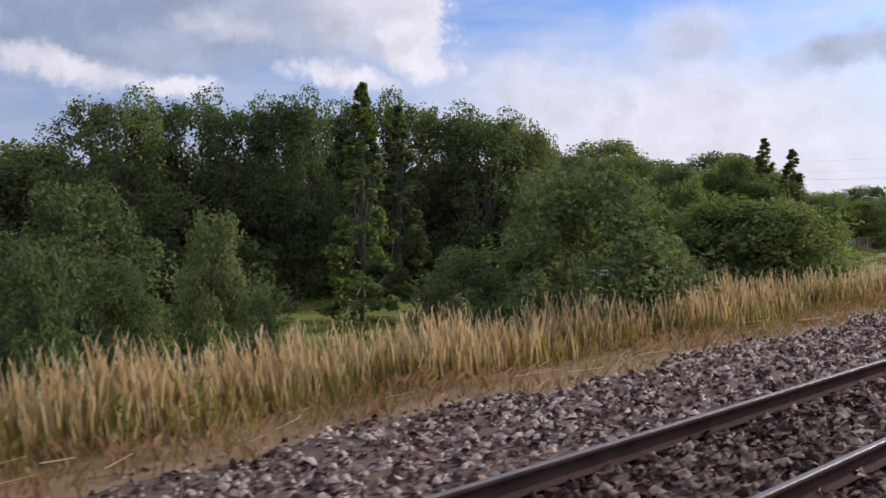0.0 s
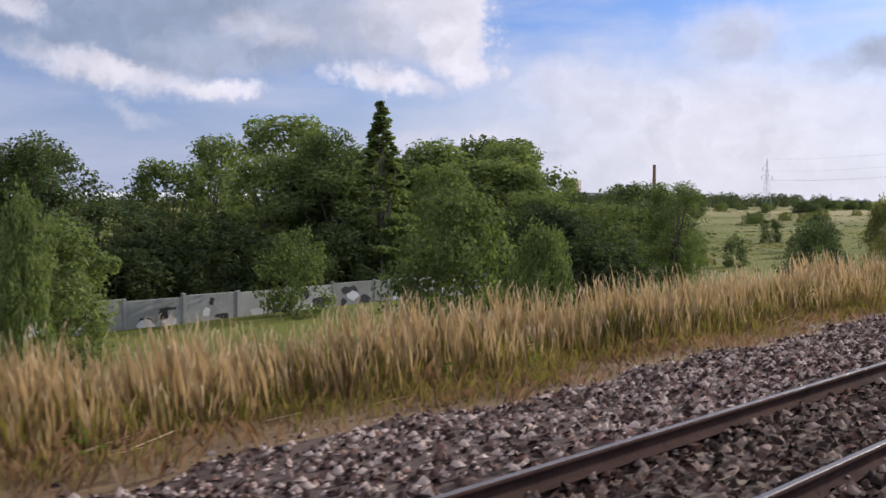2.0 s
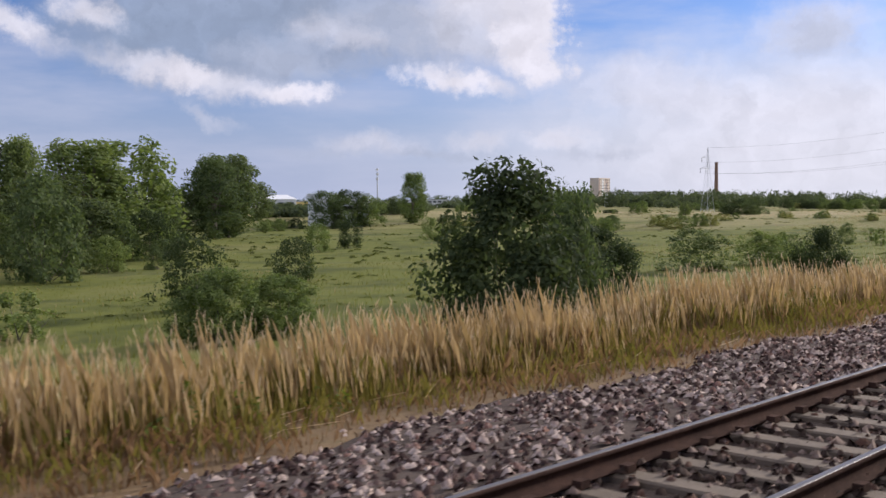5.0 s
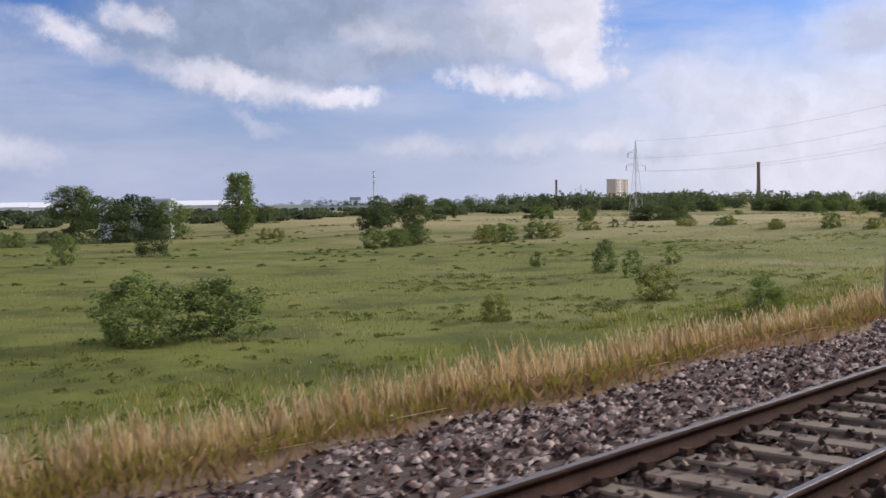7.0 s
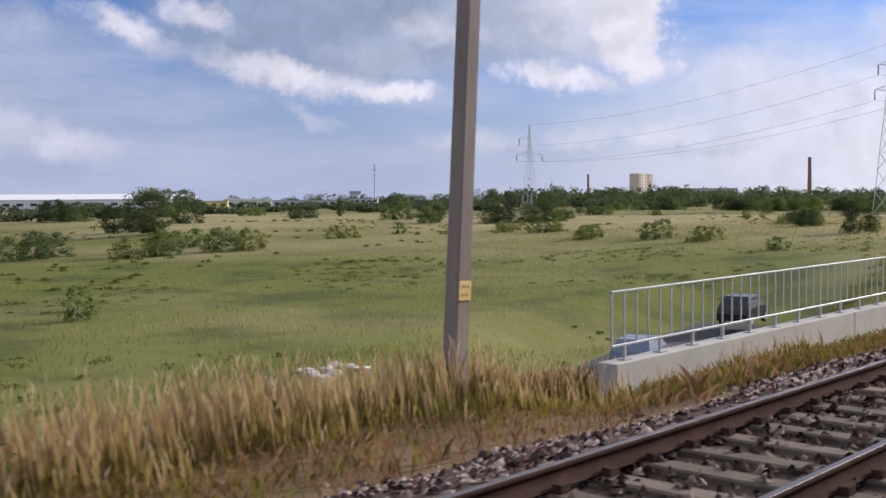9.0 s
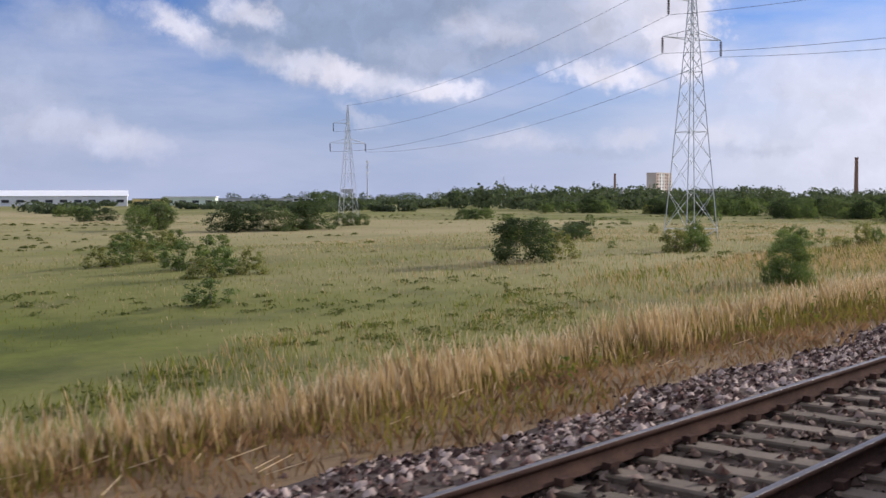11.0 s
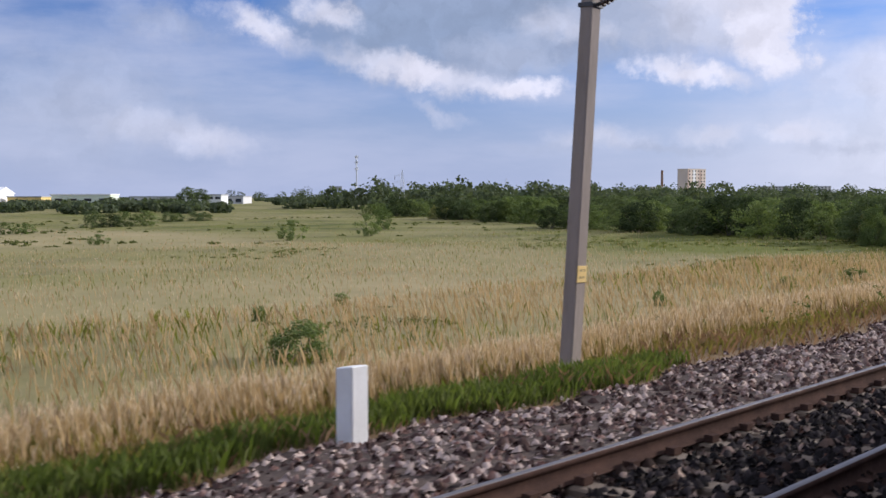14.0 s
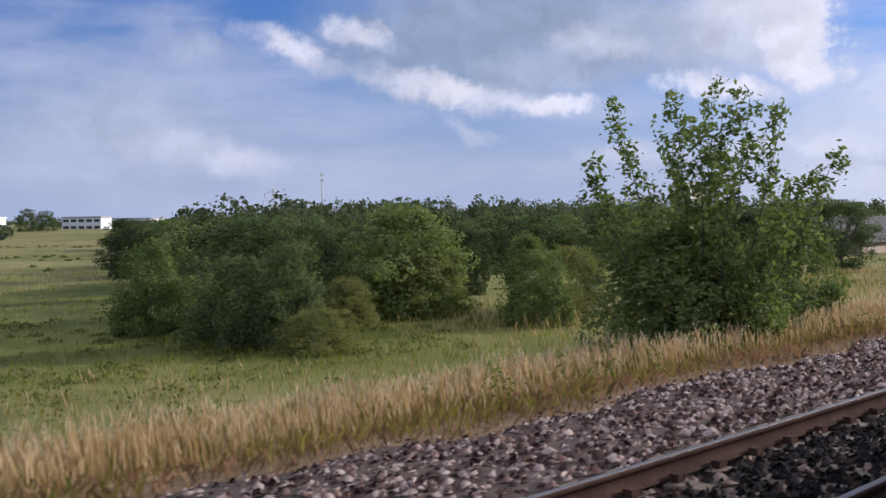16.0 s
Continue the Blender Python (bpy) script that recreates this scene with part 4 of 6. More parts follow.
chimney("tall dark factory chimney on the horizon", 3640, 2370, -8, 137, 8.0, M_BRICK)
chimney("slim brick factory chimney near the tower block", 1544, 1327, -6, 40, 2.4, M_BRICK)

mast = new("radio_mast")
part("pole", beam(bmesh.new(), (0, 0, -3), (0, 0, 33.5), 0.75, 0.3, 8), M_STEEL, mast)
for k, z in enumerate((22.0, 26.5, 30.5)):
    bm = bmesh.new()
    for a in range(3):
        q = a * 2.09 + k
        box(bm, math.cos(q) * 1.0 - 0.22, math.cos(q) * 1.0 + 0.22, math.sin(q) * 1.0 - 0.22, math.sin(q) * 1.0 + 0.22, z, z + 2.2)
        beam(bm, (0, 0, z + 1), (math.cos(q), math.sin(q), z + 1), 0.1)
    part("antenna", bm, M_WHITE, mast)
mast.location = (791, 808, 0)
tagged(mast, "slim grey radio mast with antennas far away", "mast")

board = new("billboard")
part("panel", box(bmesh.new(), -5, 5, -0.3, 0.3, 7.0, 10.0, 0.05), M_GREYROOF, board)
for x in (-2.5, 2.5):
    part("leg", beam(bmesh.new(), (x, 0, -3), (x, 0, 7.0), 0.35, sides=8), M_STEEL, board)
board.matrix_world = pose(780, 822, 0, 0, 0, -40)
tagged(board, "grey roadside billboard on two legs far away", "billboard")

# ---- the train on the own track, whose shadow falls across the ballast ----
def carriage(s):
    ob = new("train_carriage")
    W, Lc = 1.38, 25.6
    prof = [(-W, 0.95), (-W - 0.02, 2.0), (-W, 3.3), (-W + 0.12, 3.75), (-W + 0.5, 4.1), (0, 4.22), (W - 0.5, 4.1), (W - 0.12, 3.75), (W, 3.3), (W + 0.02, 2.0), (W, 0.95)]
    def shell(name, pts, mat):
        bm = bmesh.new()
        a = [bm.verts.new((-Lc / 2, y, z)) for y, z in pts]
        b = [bm.verts.new((Lc / 2, y, z)) for y, z in pts]
        for k in range(len(pts) - 1):
            bm.faces.new((a[k], b[k], b[k + 1], a[k + 1]))
        bm.faces.new((a[-1], b[-1], b[0], a[0]))
        bm.faces.new(a)
        bm.faces.new(b[::-1])
        bmesh.ops.recalc_face_normals(bm, faces=bm.faces[:])
        return part(name, bm, mat, ob)
    shell("body", prof[:3] + prof[8:], M_TRAIN)
    shell("roof", [(y, z + 0.004) for y, z in prof[2:9]], M_TRAINROOF)
    for k in range(9):
        for sy in (-1, 1):
            x = -10.4 + 2.6 * k
            y0, y1 = sorted((sy * (W + 0.012), sy * (W + 0.03)))
            part("window", box(bmesh.new(), x - 0.8, x + 0.8, y0, y1, 2.0, 2.95), M_GLASS, ob)
    for x in (-9.5, 9.5):
        bm = box(bmesh.new(), -1.5, 1.5, -1.05, 1.05, 0.42, 0.90, 0.03)
        bg = part("bogie", bm, M_DARKSTEEL, ob)
        bg.location = (x, 0, 0)
        for wx2 in (-1.25, 1.25):
            bm = beam(bmesh.new(), (wx2, -0.82, 0.46), (wx2, -0.69, 0.46), 0.46, sides=20)
            beam(bm, (wx2, 0.69, 0.46), (wx2, 0.82, 0.46), 0.46, sides=20)
            beam(bm, (wx2, -0.7, 0.46), (wx2, 0.7, 0.46), 0.08, sides=8)
            part("wheelset", bm, M_DARKSTEEL, bg)
    return ob


first = carriage(0)
tagged(first, "long dark blue passenger carriage standing on its track", "carriage", "carriages of the train")
first.matrix_world = place_m(170, -1.72, 0)
for k in range(1, 18):
    copy_thing(first, place_m(170 + 26.3 * k, -1.72, 0))

# ---- trees and bushes ----


def leaf_quads(centres, size, normals, rg, fold=0.25, slim=0.55):
    """Four-cornered leaves round the given places."""
    n = len(centres)
    sz = size * rg.uniform(0.6, 1.35, (n, 1))
    nrm = normals + rg.normal(0, 0.75, (n, 3))
    nrm /= np.linalg.norm(nrm, axis=1)[:, None] + 1e-9
    t = np.cross(nrm, rg.normal(0, 1, (n, 3)))
    t /= np.linalg.norm(t, axis=1)[:, None] + 1e-9
    b = np.cross(nrm, t)
    v = np.empty((n, 4, 3))
    v[:, 0] = centres - t * sz * 0.5
    v[:, 1] = centres + b * sz * 0.5 * slim - nrm * sz * fold * 0.3
    v[:, 2] = centres + t * sz * 0.5 - nrm * sz * fold * 0.5
    v[:, 3] = centres - b * sz * 0.5 * slim - nrm * sz * fold * 0.3
    return v.reshape(-1, 3), np.arange(n * 4).reshape(n, 4)


def crown(kind, seed):
    """Leaf places and outward directions of a crown, in a plant of nominal height and width."""
    rg = np.random.default_rng(seed)
    H, W, clumps, per, size, low = KINDS[kind][:6]
    cr0 = KINDS[kind][6]
    shoots = 0.03 if "_far" in kind else 0.08
    kind = kind.replace("_far", "")
    pts, nor, hubs = [], [], []
    for k in range(clumps):
        u = rg.uniform(0, 1)
        z = low + (1 - low) * u ** (1.2 if kind in ("spire", "bush", "shrub") else 0.85)
        if kind == "leaf":
            r_here = 0.5 * math.sqrt(max(1 - ((z - 0.55) / 0.52) ** 2, 0.03))
        elif kind == "spire":
            r_here = 0.60 * (1.0 - z) ** 0.9 + 0.015
        else:
            r_here = 0.5 * math.sqrt(max(1 - (max(z - 0.30, 0) / 0.72) ** 2, 0.04))
        a = rg.uniform(0, 2 * math.pi)
        lobe = 1 + 0.22 * math.sin(2 * a + seed) + 0.15 * math.sin(5 * a + 2 * seed + 5 * z)
        r = r_here * lobe * math.sqrt(rg.uniform(0.25, 1.0))
        c = np.array([math.cos(a) * r * W, math.sin(a) * r * W, z * H])
        if kind != "spire" and k % 7 == 0:
            # single shoots reach out of the outline
            c = c * np.array([1.12, 1.12, 1.0]) + np.array([0, 0, shoots * H * rg.uniform(0.3, 1.0)])
        hubs.append(c)
        cr = cr0 * rg.uniform(0.6, 1.3) * (0.35 + 0.65 * (1 - z) if kind == "spire" else 1.0)
        m = int(per * rg.uniform(0.6, 1.4))
        d = rg.normal(0, 1, (m, 3))
        d /= np.linalg.norm(d, axis=1)[:, None]
        rad = cr * rg.uniform(0.35, 1.0, (m, 1)) ** 0.6
        p = c + d * rad * np.array([1, 1, 0.8])
        pts.append(p)
        out = c - np.array([0, 0, 0.45 * H])
        out = out / (np.linalg.norm(out) + 1e-6)
        nor.append(d * 0.6 + out * 0.5 + np.array([0, 0, 0.5]))
    p, q = np.concatenate(pts), np.concatenate(nor)
    # fit the crown to its nominal size
    p[:, 2] *= H / np.percentile(p[:, 2], 99.3)
    p[:, :2] *= 0.5 * W / np.percentile(np.hypot(p[:, 0], p[:, 1]), 96)
    keep = p[:, 2] > 0.02
    return p[keep], q[keep], hubs


#          height width clumps leaves size low  clump radius
KINDS = {"leaf": (10.0, 6.5, 140, 110, 0.22, 0.05, 0.95),
         "spire": (11.0, 3.4, 150, 62, 0.24, 0.05, 0.42),
         "bush": (4.2, 4.4, 150, 115, 0.14, 0.02, 0.58),
         "olive": (3.4, 4.2, 190, 100, 0.10, 0.02, 0.45),
         "shrub": (2.0, 2.2, 60, 64, 0.115, 0.02, 0.33),
         "leaf_far": (10.0, 6.5, 125, 72, 0.32, 0.04, 1.1),
         "bush_far": (4.2, 4.4, 75, 60, 0.20, 0.02, 0.62),
         "shrub_far": (2.0, 2.2, 40, 40, 0.15, 0.02, 0.30)}
WORDS = {"leaf": ("broadleaf_tree", "broadleaf tree"), "spire": ("slender_tree", "slender tree"), "bush": ("bush", "bush"),
         "olive": ("willow_bush", "bush"), "shrub": ("shrub", "shrub")}
for _k in ("leaf", "bush", "shrub"):
    WORDS[_k + "_far"] = WORDS[_k]


def plant(kind, seed, mat):
    H, W = KINDS[kind][:2]
    ob = new(WORDS[kind][0])
    p, q, hubs = crown(kind, seed)
    rg = np.random.default_rng(seed + 50)
    v, fcs = leaf_quads(p, KINDS[kind][4], q, rg)
    c = new("crown", quick_mesh("crown", v, fcs, mat))
    c.parent = ob
    bm = bmesh.new()
    r0 = {"leaf": 0.17, "leaf_far": 0.17, "spire": 0.12}.get(kind, 0.045)
    if kind in ("leaf", "spire", "leaf_far"):
        top = 0.72 * H
        beam(bm, (0, 0, -0.4), (0.08, 0.05, H * 0.35), r0, r0 * 0.75, 8)
        beam(bm, (0.08, 0.05, H * 0.35), (0, 0.1, top), r0 * 0.75, r0 * 0.2, 7)
        stems = [(Vector((0.05, 0.05, H * rg.uniform(0.15, 0.5))), Vector(h)) for h in hubs[::6]]
    else:
        stems = [(Vector((rg.uniform(-0.15, 0.15), rg.uniform(-0.15, 0.15), -0.2)), Vector(h)) for h in hubs[::7]]
    part("trunk", bm, M_BARK, ob) if kind in ("leaf", "spire", "leaf_far") else bm.free()
    bm = bmesh.new()
    for a, b in stems:
        mid = a.lerp(b, 0.55) + Vector((0, 0, -0.04 * H))
        beam(bm, a, mid, r0 * 0.45, r0 * 0.3, 5)
        beam(bm, mid, b, r0 * 0.3, r0 * 0.08, 5)
    part("branchwork", bm, M_BARK, ob)
    return ob


PLANTS = []
PLANTS.append(('copse', 'leaf', [(31, 58.3, 9, 7.4), (31, 50.1, 11.2, 7), (38.6, 54, 11.9, 6.7), (39.7, 50, 11.3, 5.5), (41.1, 47, 11.6, 4.8), (55.9, 48, 11.7, 6.8), (60.6, 47.2, 11.5, 6.7), (63.2, 46, 10.5, 4.8), (88.9, 60.1, 9.152, 7.1), (134.1, 80.1, 13.7, 11.8), (140.1, 75.1, 11, 10.4), (128.4, 62.1, 8.712, 10.7), (112.3, 50.2, 7.6, 9.1), (58.6, 43.1, 10.5, 3.7), (73.3, 50, 8.7, 6.7), (87.7, 55.2, 8.8, 7.9), (113.5, 52.2, 8.36, 9.5), (55.3, 44.2, 11.1, 7.3), (67.3, 50.1, 9.9, 6.8), (76.6, 52.1, 9.7, 7.7)]))
PLANTS.append(('copse', 'leaf', [(94.3, 62.2, 8.6, 6.8), (143.7, 75.2, 10, 8.9), (83.1, 50.2, 9.4, 6.2), (74.4, 45, 9, 6.2), (93.3, 55, 8.4, 4.7), (89.5, 48.2, 8.536, 6.6), (105.8, 60, 8.36, 5.9), (117.6, 70.1, 10.8, 6.2), (127.8, 66.2, 8.624, 6.1), (142.4, 60.2, 9.504, 9.7), (124.3, 52.2, 8.448, 5.8), (110.6, 55.2, 8.8, 6.8), (112.2, 52.1, 10.296, 5.5), (130.6, 62, 9, 4.9), (135.7, 62, 9.152, 6.4), (151.8, 66, 11.7, 9), (176.7, 78.1, 4.0, 7.7), (40.7, 48.1, 11.1, 5.2), (48.1, 52.2, 11.5, 6.7), (50.8, 50.2, 12.3, 6.1)]))
PLANTS.append(('copse', 'leaf', [(57.2, 52.2, 12.6, 6.1)]))
PLANTS.append(('copse', 'spire', [(36.3, 37, 11.2, 4.2), (46.7, 44.1, 11.2, 4.6), (110.3, 45.1, 10.5, 5.8), (115.7, 50.2, 12.2, 5.6), (62.3, 52.2, 11.6, 5.2)]))
PLANTS.append(('copse_low', 'olive', [(103.6, 11.8, 3.4, 3), (103, 13.6, 4.1, 2.2), (104.5, 11.2, 2.5, 1.7), (47.7, 10.6, 2.5, 3.5), (57.9, 11, 2.5, 3.3), (61.8, 10.2, 2.4, 3.4), (99.9, 10.4, 2.6, 3.6)]))
PLANTS.append(('copse_low', 'leaf', [(139.4, 44.2, 7.2, 9.6), (129, 42, 5.7, 7.1), (129.7, 36.1, 7, 4.9), (130.8, 48.1, 6.6, 7.2), (133.8, 45, 5.2, 5.8), (151, 50, 7.5, 6.7)]))
PLANTS.append(('copse_low', 'bush', [(54.5, 24, 5.5, 8.3), (38.1, 28, 6.2, 3.6), (46.6, 34, 5.2, 4.7), (35.4, 30.1, 3.6, 4.7), (19.7, 34, 6.1, 5.8), (18.4, 12.4, 3.9, 4.8), (53.4, 26.1, 5.7, 9.4), (54.2, 27.1, 5.7, 7.5), (52, 30.1, 5.5, 4.7), (61.1, 24, 5.9, 2.4), (90.7, 23, 6.1, 4.6), (74.2, 20.1, 5.9, 1.4)]))
PLANTS.append(('copse_low', 'shrub', [(38.8, 22.1, 4.1, 2.6), (8.8, 17.1, 4.8, 2.4), (19, 26, 5.3, 2.8), (11.2, 14, 2.8, 1.2), (18.3, 30.1, 3.8, 3.5), (38.1, 20.1, 3, 3.9), (75.7, 30, 4.1, 6), (57, 13.1, 2.1, 2.4), (75.3, 40, 6.4, 5.5), (78.7, 36.1, 5.3, 4.6), (100.6, 26, 5.4, 7), (77.5, 33.1, 5.7, 2.5), (76.4, 40, 7.2, 5), (83.3, 36, 5, 5), (98.7, 40, 4.2, 3.5), (113.3, 20, 4.9, 3.9), (90, 19.1, 5.1, 2.4), (119, 34.1, 2.5, 1.6), (138.7, 40, 4.4, 4.4)]))
PLANTS.append(('meadow_edge', 'leaf', [(135.9, 62.1, 10.8, 8.8), (158.4, 72, 12.2, 16), (195.1, 90.4, 7.7, 11.7), (219, 100.1, 6.6, 9.7), (247.8, 130.2, 14.1, 18.2), (142.6, 58.1, 8.7, 6.4), (162.6, 75.1, 12.6, 14.9), (203.9, 112.2, 11.9, 6.6), (194.9, 95.3, 10.6, 5.8), (237.7, 126.4, 13.8, 15.3), (274.2, 140.5, 12.9, 9.7), (217.6, 100.1, 7.3, 12.6), (171.4, 80, 4.2, 6.9), (210, 110.2, 11.7, 10.1), (283, 146.2, 13.7, 11.6), (220.3, 118.4, 12.7, 11.8), (204.5, 105.2, 11.1, 8.3), (283.7, 148.5, 13.7, 11.2), (315.1, 165.2, 2.6, 7.7), (221.6, 115.5, 13.2, 5.7)]))
PLANTS.append(('meadow_edge', 'leaf', [(334, 175.1, 2.4, 7.2)]))
PLANTS.append(('meadow_edge', 'leaf', [(192, 101, 8.2, 9), (201, 109, 9, 10), (213, 113, 9.4, 10), (229, 121, 9.4, 10), (241, 127, 9.2, 9.4), (256, 135, 9.0, 9.4), (268, 142, 8.2, 9), (183, 104, 8.6, 9)]))
PLANTS.append(('meadow_edge', 'bush', [(169, 70, 4, 6.4), (187.2, 80.3, 3.7, 7.9), (139.8, 48.1, 4, 6.6), (210.5, 92.4, 7.6, 7.7), (226.3, 100.4, 5.4, 9.8), (187, 78.2, 6.2, 7.8), (211.1, 85.9, 3.3, 7.2), (203.5, 80.2, 8.3, 7.5)]))
PLANTS.append(('meadow_shrubs', 'shrub', [(213.6, 61.9, 3.3, 3.7), (218.7, 85.7, 2.8, 3), (159.6, 48.9, 1.4, 3.3), (305, 114.4, 3.5, 4.7), (189.4, 38.1, 3.2, 6.4), (249.2, 94.6, 3.4, 4.2), (284.9, 104.2, 3.4, 3), (194.5, 48.9, 4.1, 3.9), (158.1, 44.3, 2.8, 3), (339, 102.1, 2.9, 9.7), (361.8, 99, 2.4, 8.6), (386.8, 140.5, 4.1, 8.3), (181.6, 45.8, 2.7, 4.8), (172.1, 54, 2.1, 3.5), (183.6, 17, 5.9, 2.7), (213.7, 22.2, 4.3, 3.4), (259.9, 98.9, 3.6, 3.6), (239.4, 42, 3.4, 5.4), (251.6, 40.3, 3.2, 7.4), (352.4, 93.6, 2.6, 7.4)]))
PLANTS.append(('meadow_shrubs', 'bush', [(212.1, 35.5, 4, 8.8), (177.4, 14, 4.9, 4.3)]))
PLANTS.append(('meadow_bridge', 'shrub', [(281.7, 33.4, 2.2, 2.6), (277.5, 24.9, 2.0, 2.4), (266.8, 34.4, 1.4, 1.8), (308.8, 59.9, 1.5, 1.7), (363.1, 90.6, 2.8, 7), (383.7, 94.1, 1.9, 3.9), (358.9, 144, 2.1, 4.6), (413, 88.5, 1.7, 6.8), (396.3, 66.9, 1.6, 7.5), (316.8, 50.1, 1.8, 2.1), (298.3, 44.3, 2.1, 1.9), (303.9, 50, 2.8, 2.8), (396.6, 95.1, 1.6, 1.9), (407, 79.3, 1.8, 7.5), (395.4, 58.5, 2.2, 4.7), (391.8, 51.2, 1.6, 5.1), (381.7, 39.5, 1.2, 2.3)]))
PLANTS.append(('meadow_bridge', 'bush', [(347.4, 104, 3, 6.8), (347.5, 167.8, 8.3, 24.9), (418.9, 162.5, 6.1, 8.6)]))
PLANTS.append(('meadow_bridge', 'leaf', [(370.4, 214.7, 10.1, 11.9), (381.7, 128.3, 6.4, 7.2), (375.5, 167.3, 12, 8.2)]))
PLANTS.append(('pylon_meadow', 'bush', [(405.8, 39.5, 2.7, 4.5), (435, 54.9, 1.5, 4.2), (402.4, 21.4, 2.3, 2.9), (421.2, 49.2, 2.3, 4.7), (444.8, 60.1, 1.9, 4.4), (422, 11, 2.4, 2.8)]))
PLANTS.append(('pylon_meadow', 'shrub', [(421.2, 36.7, 1.8, 3.3), (426.2, 31.2, 1.6, 2), (431.5, 29, 1.1, 1.7), (392, 30.6, 0.5, 0.3), (474.6, 77.8, 0.9, 1.8), (421.9, 42.5, 0.6, 0.9), (410.3, 39.8, 1.8, 2.4), (427.2, 37.9, 1.9, 3.3), (434.3, 25, 0.5, 1), (437.7, 29.4, 1.9, 1.5), (457.8, 39.8, 1, 1.2), (434.6, 33.3, 1.6, 2.2), (428.7, 55.3, 1.5, 2.7)]))
PLANTS.append(('pylon_meadow', 'leaf', [(492.9, 188.8, 4.4, 2.8)]))
PLANTS.append(('straw_meadow', 'shrub', [(440, 29, 1.5, 1.5), (439.5, 25.4, 0.5, 1.1), (457.2, 43, 1.3, 1.5), (465.5, 62, 1.1, 1.5), (483.2, 81, 1.7, 1.9), (513.7, 79.9, 2, 2.9), (464.9, 20.3, 1, 1.8), (469.6, 28, 0.5, 0.7), (494.7, 81.8, 0.9, 1.9), (524.9, 81.4, 2.3, 2.6), (475.1, 30.2, 0.5, 0.7), (500, 107, 1.3, 4.6), (482.2, 20.9, 0.6, 0.7), (498.3, 20.2, 0.6, 1.4), (492.7, 20.9, 0.5, 0.9), (543.4, 97.9, 2.9, 3)]))
PLANTS.append(('straw_meadow', 'leaf', [(651.8, 295.9, 6.6, 12.6)]))
PLANTS.append(('hedge', 'shrub', [(541.1, 24, 3.1, 3.1), (532.1, 30.1, 2.1, 3.2), (584.2, 123.9, 2.3, 9.8), (559.9, 82, 2.8, 6.7), (551.3, 59.1, 3, 6.3), (550.7, 53.4, 2.6, 4.9), (550.1, 48.6, 3.2, 5.3), (549.3, 38, 2.7, 3.8), (559.8, 77.4, 3.2, 5.9), (558, 56.2, 3, 5.9), (563.3, 53.9, 3.1, 6.1)]))
PLANTS.append(('hedge', 'bush', [(531.4, 12.2, 2.9, 4.0), (534.6, 12.6, 2.5, 3.2), (538.1, 13, 3.2, 2.6), (530.7, 31.8, 3, 2.6), (531.1, 27.3, 2.7, 3.5), (531.9, 25.9, 3.1, 2.6), (616.5, 173.7, 3.1, 10.7), (615.1, 164.2, 3.7, 10.6), (581.8, 119.9, 3.8, 7.4), (580.4, 109.9, 3.1, 9.3), (572.5, 96.3, 4, 8.2), (565.3, 83.2, 4, 6.7), (558.4, 72.5, 4, 6.1), (551.2, 63.8, 3.7, 7.9), (548.7, 56.9, 3.6, 6.6), (547.8, 52.6, 4, 6.8), (542.4, 46.2, 3.7, 5.6), (541.1, 42.3, 3.7, 4.4), (541.8, 38.9, 3.4, 6.1), (536.3, 34.2, 3.8, 5.6), (537, 31.4, 3.7, 4.3)]))
PLANTS.append(('hedge', 'bush', [(540.4, 29.7, 4.1, 5.5), (585.3, 119.2, 3.6, 9.1), (584.2, 108.7, 4, 11.9), (592.8, 108, 4, 8.5), (586.6, 93.3, 4.1, 9.1), (586, 84, 4, 7.2), (582.7, 62.3, 3.9, 9.5), (573.1, 47.6, 3.9, 8.6), (574.8, 43.4, 3.7, 6.2), (553.9, 67.5, 2.6, 7.1), (549.7, 43.6, 3, 4.7), (547.9, 39.3, 3.1, 4.8), (549.9, 35.7, 3.2, 3), (580.2, 91.1, 4, 7.7), (578.7, 77, 4, 9.5), (584, 67.7, 4, 8.9), (584.9, 57.7, 4.1, 7.9), (580.3, 43.8, 4.3, 5.7), (581, 40, 4.1, 7.5), (584.1, 38.1, 4.2, 8.9)]))
PLANTS.append(('hedge', 'bush', [(555.7, 65.7, 3, 6.6), (555.1, 58.2, 3, 6.9), (560.6, 55.1, 3.2, 4.5), (567.4, 52, 3.2, 5.8), (567.2, 47.7, 3.2, 6.7), (583.9, 116.6, 3.9, 11.5), (587.8, 109.3, 4, 15.5), (593.8, 106.2, 4, 11.2), (592.8, 92.7, 4.2, 13.4), (601.1, 90.5, 4.2, 11.2), (598.7, 77, 4.2, 13.7)]))
PLANTS.append(('hedge', 'leaf', [(579.4, 30.1, 4.6, 4.7), (601.3, 148.4, 4.1, 14.8), (586.4, 77.8, 3.7, 8.6), (583.7, 68.7, 4.1, 10.5), (572.3, 51.7, 3.9, 9), (580, 101.9, 4.1, 8.6), (581.2, 85.9, 4, 8.2), (583.9, 74.1, 4, 8.3), (584.8, 63.2, 4.1, 7.2), (586.5, 53.1, 4, 10.2)]))
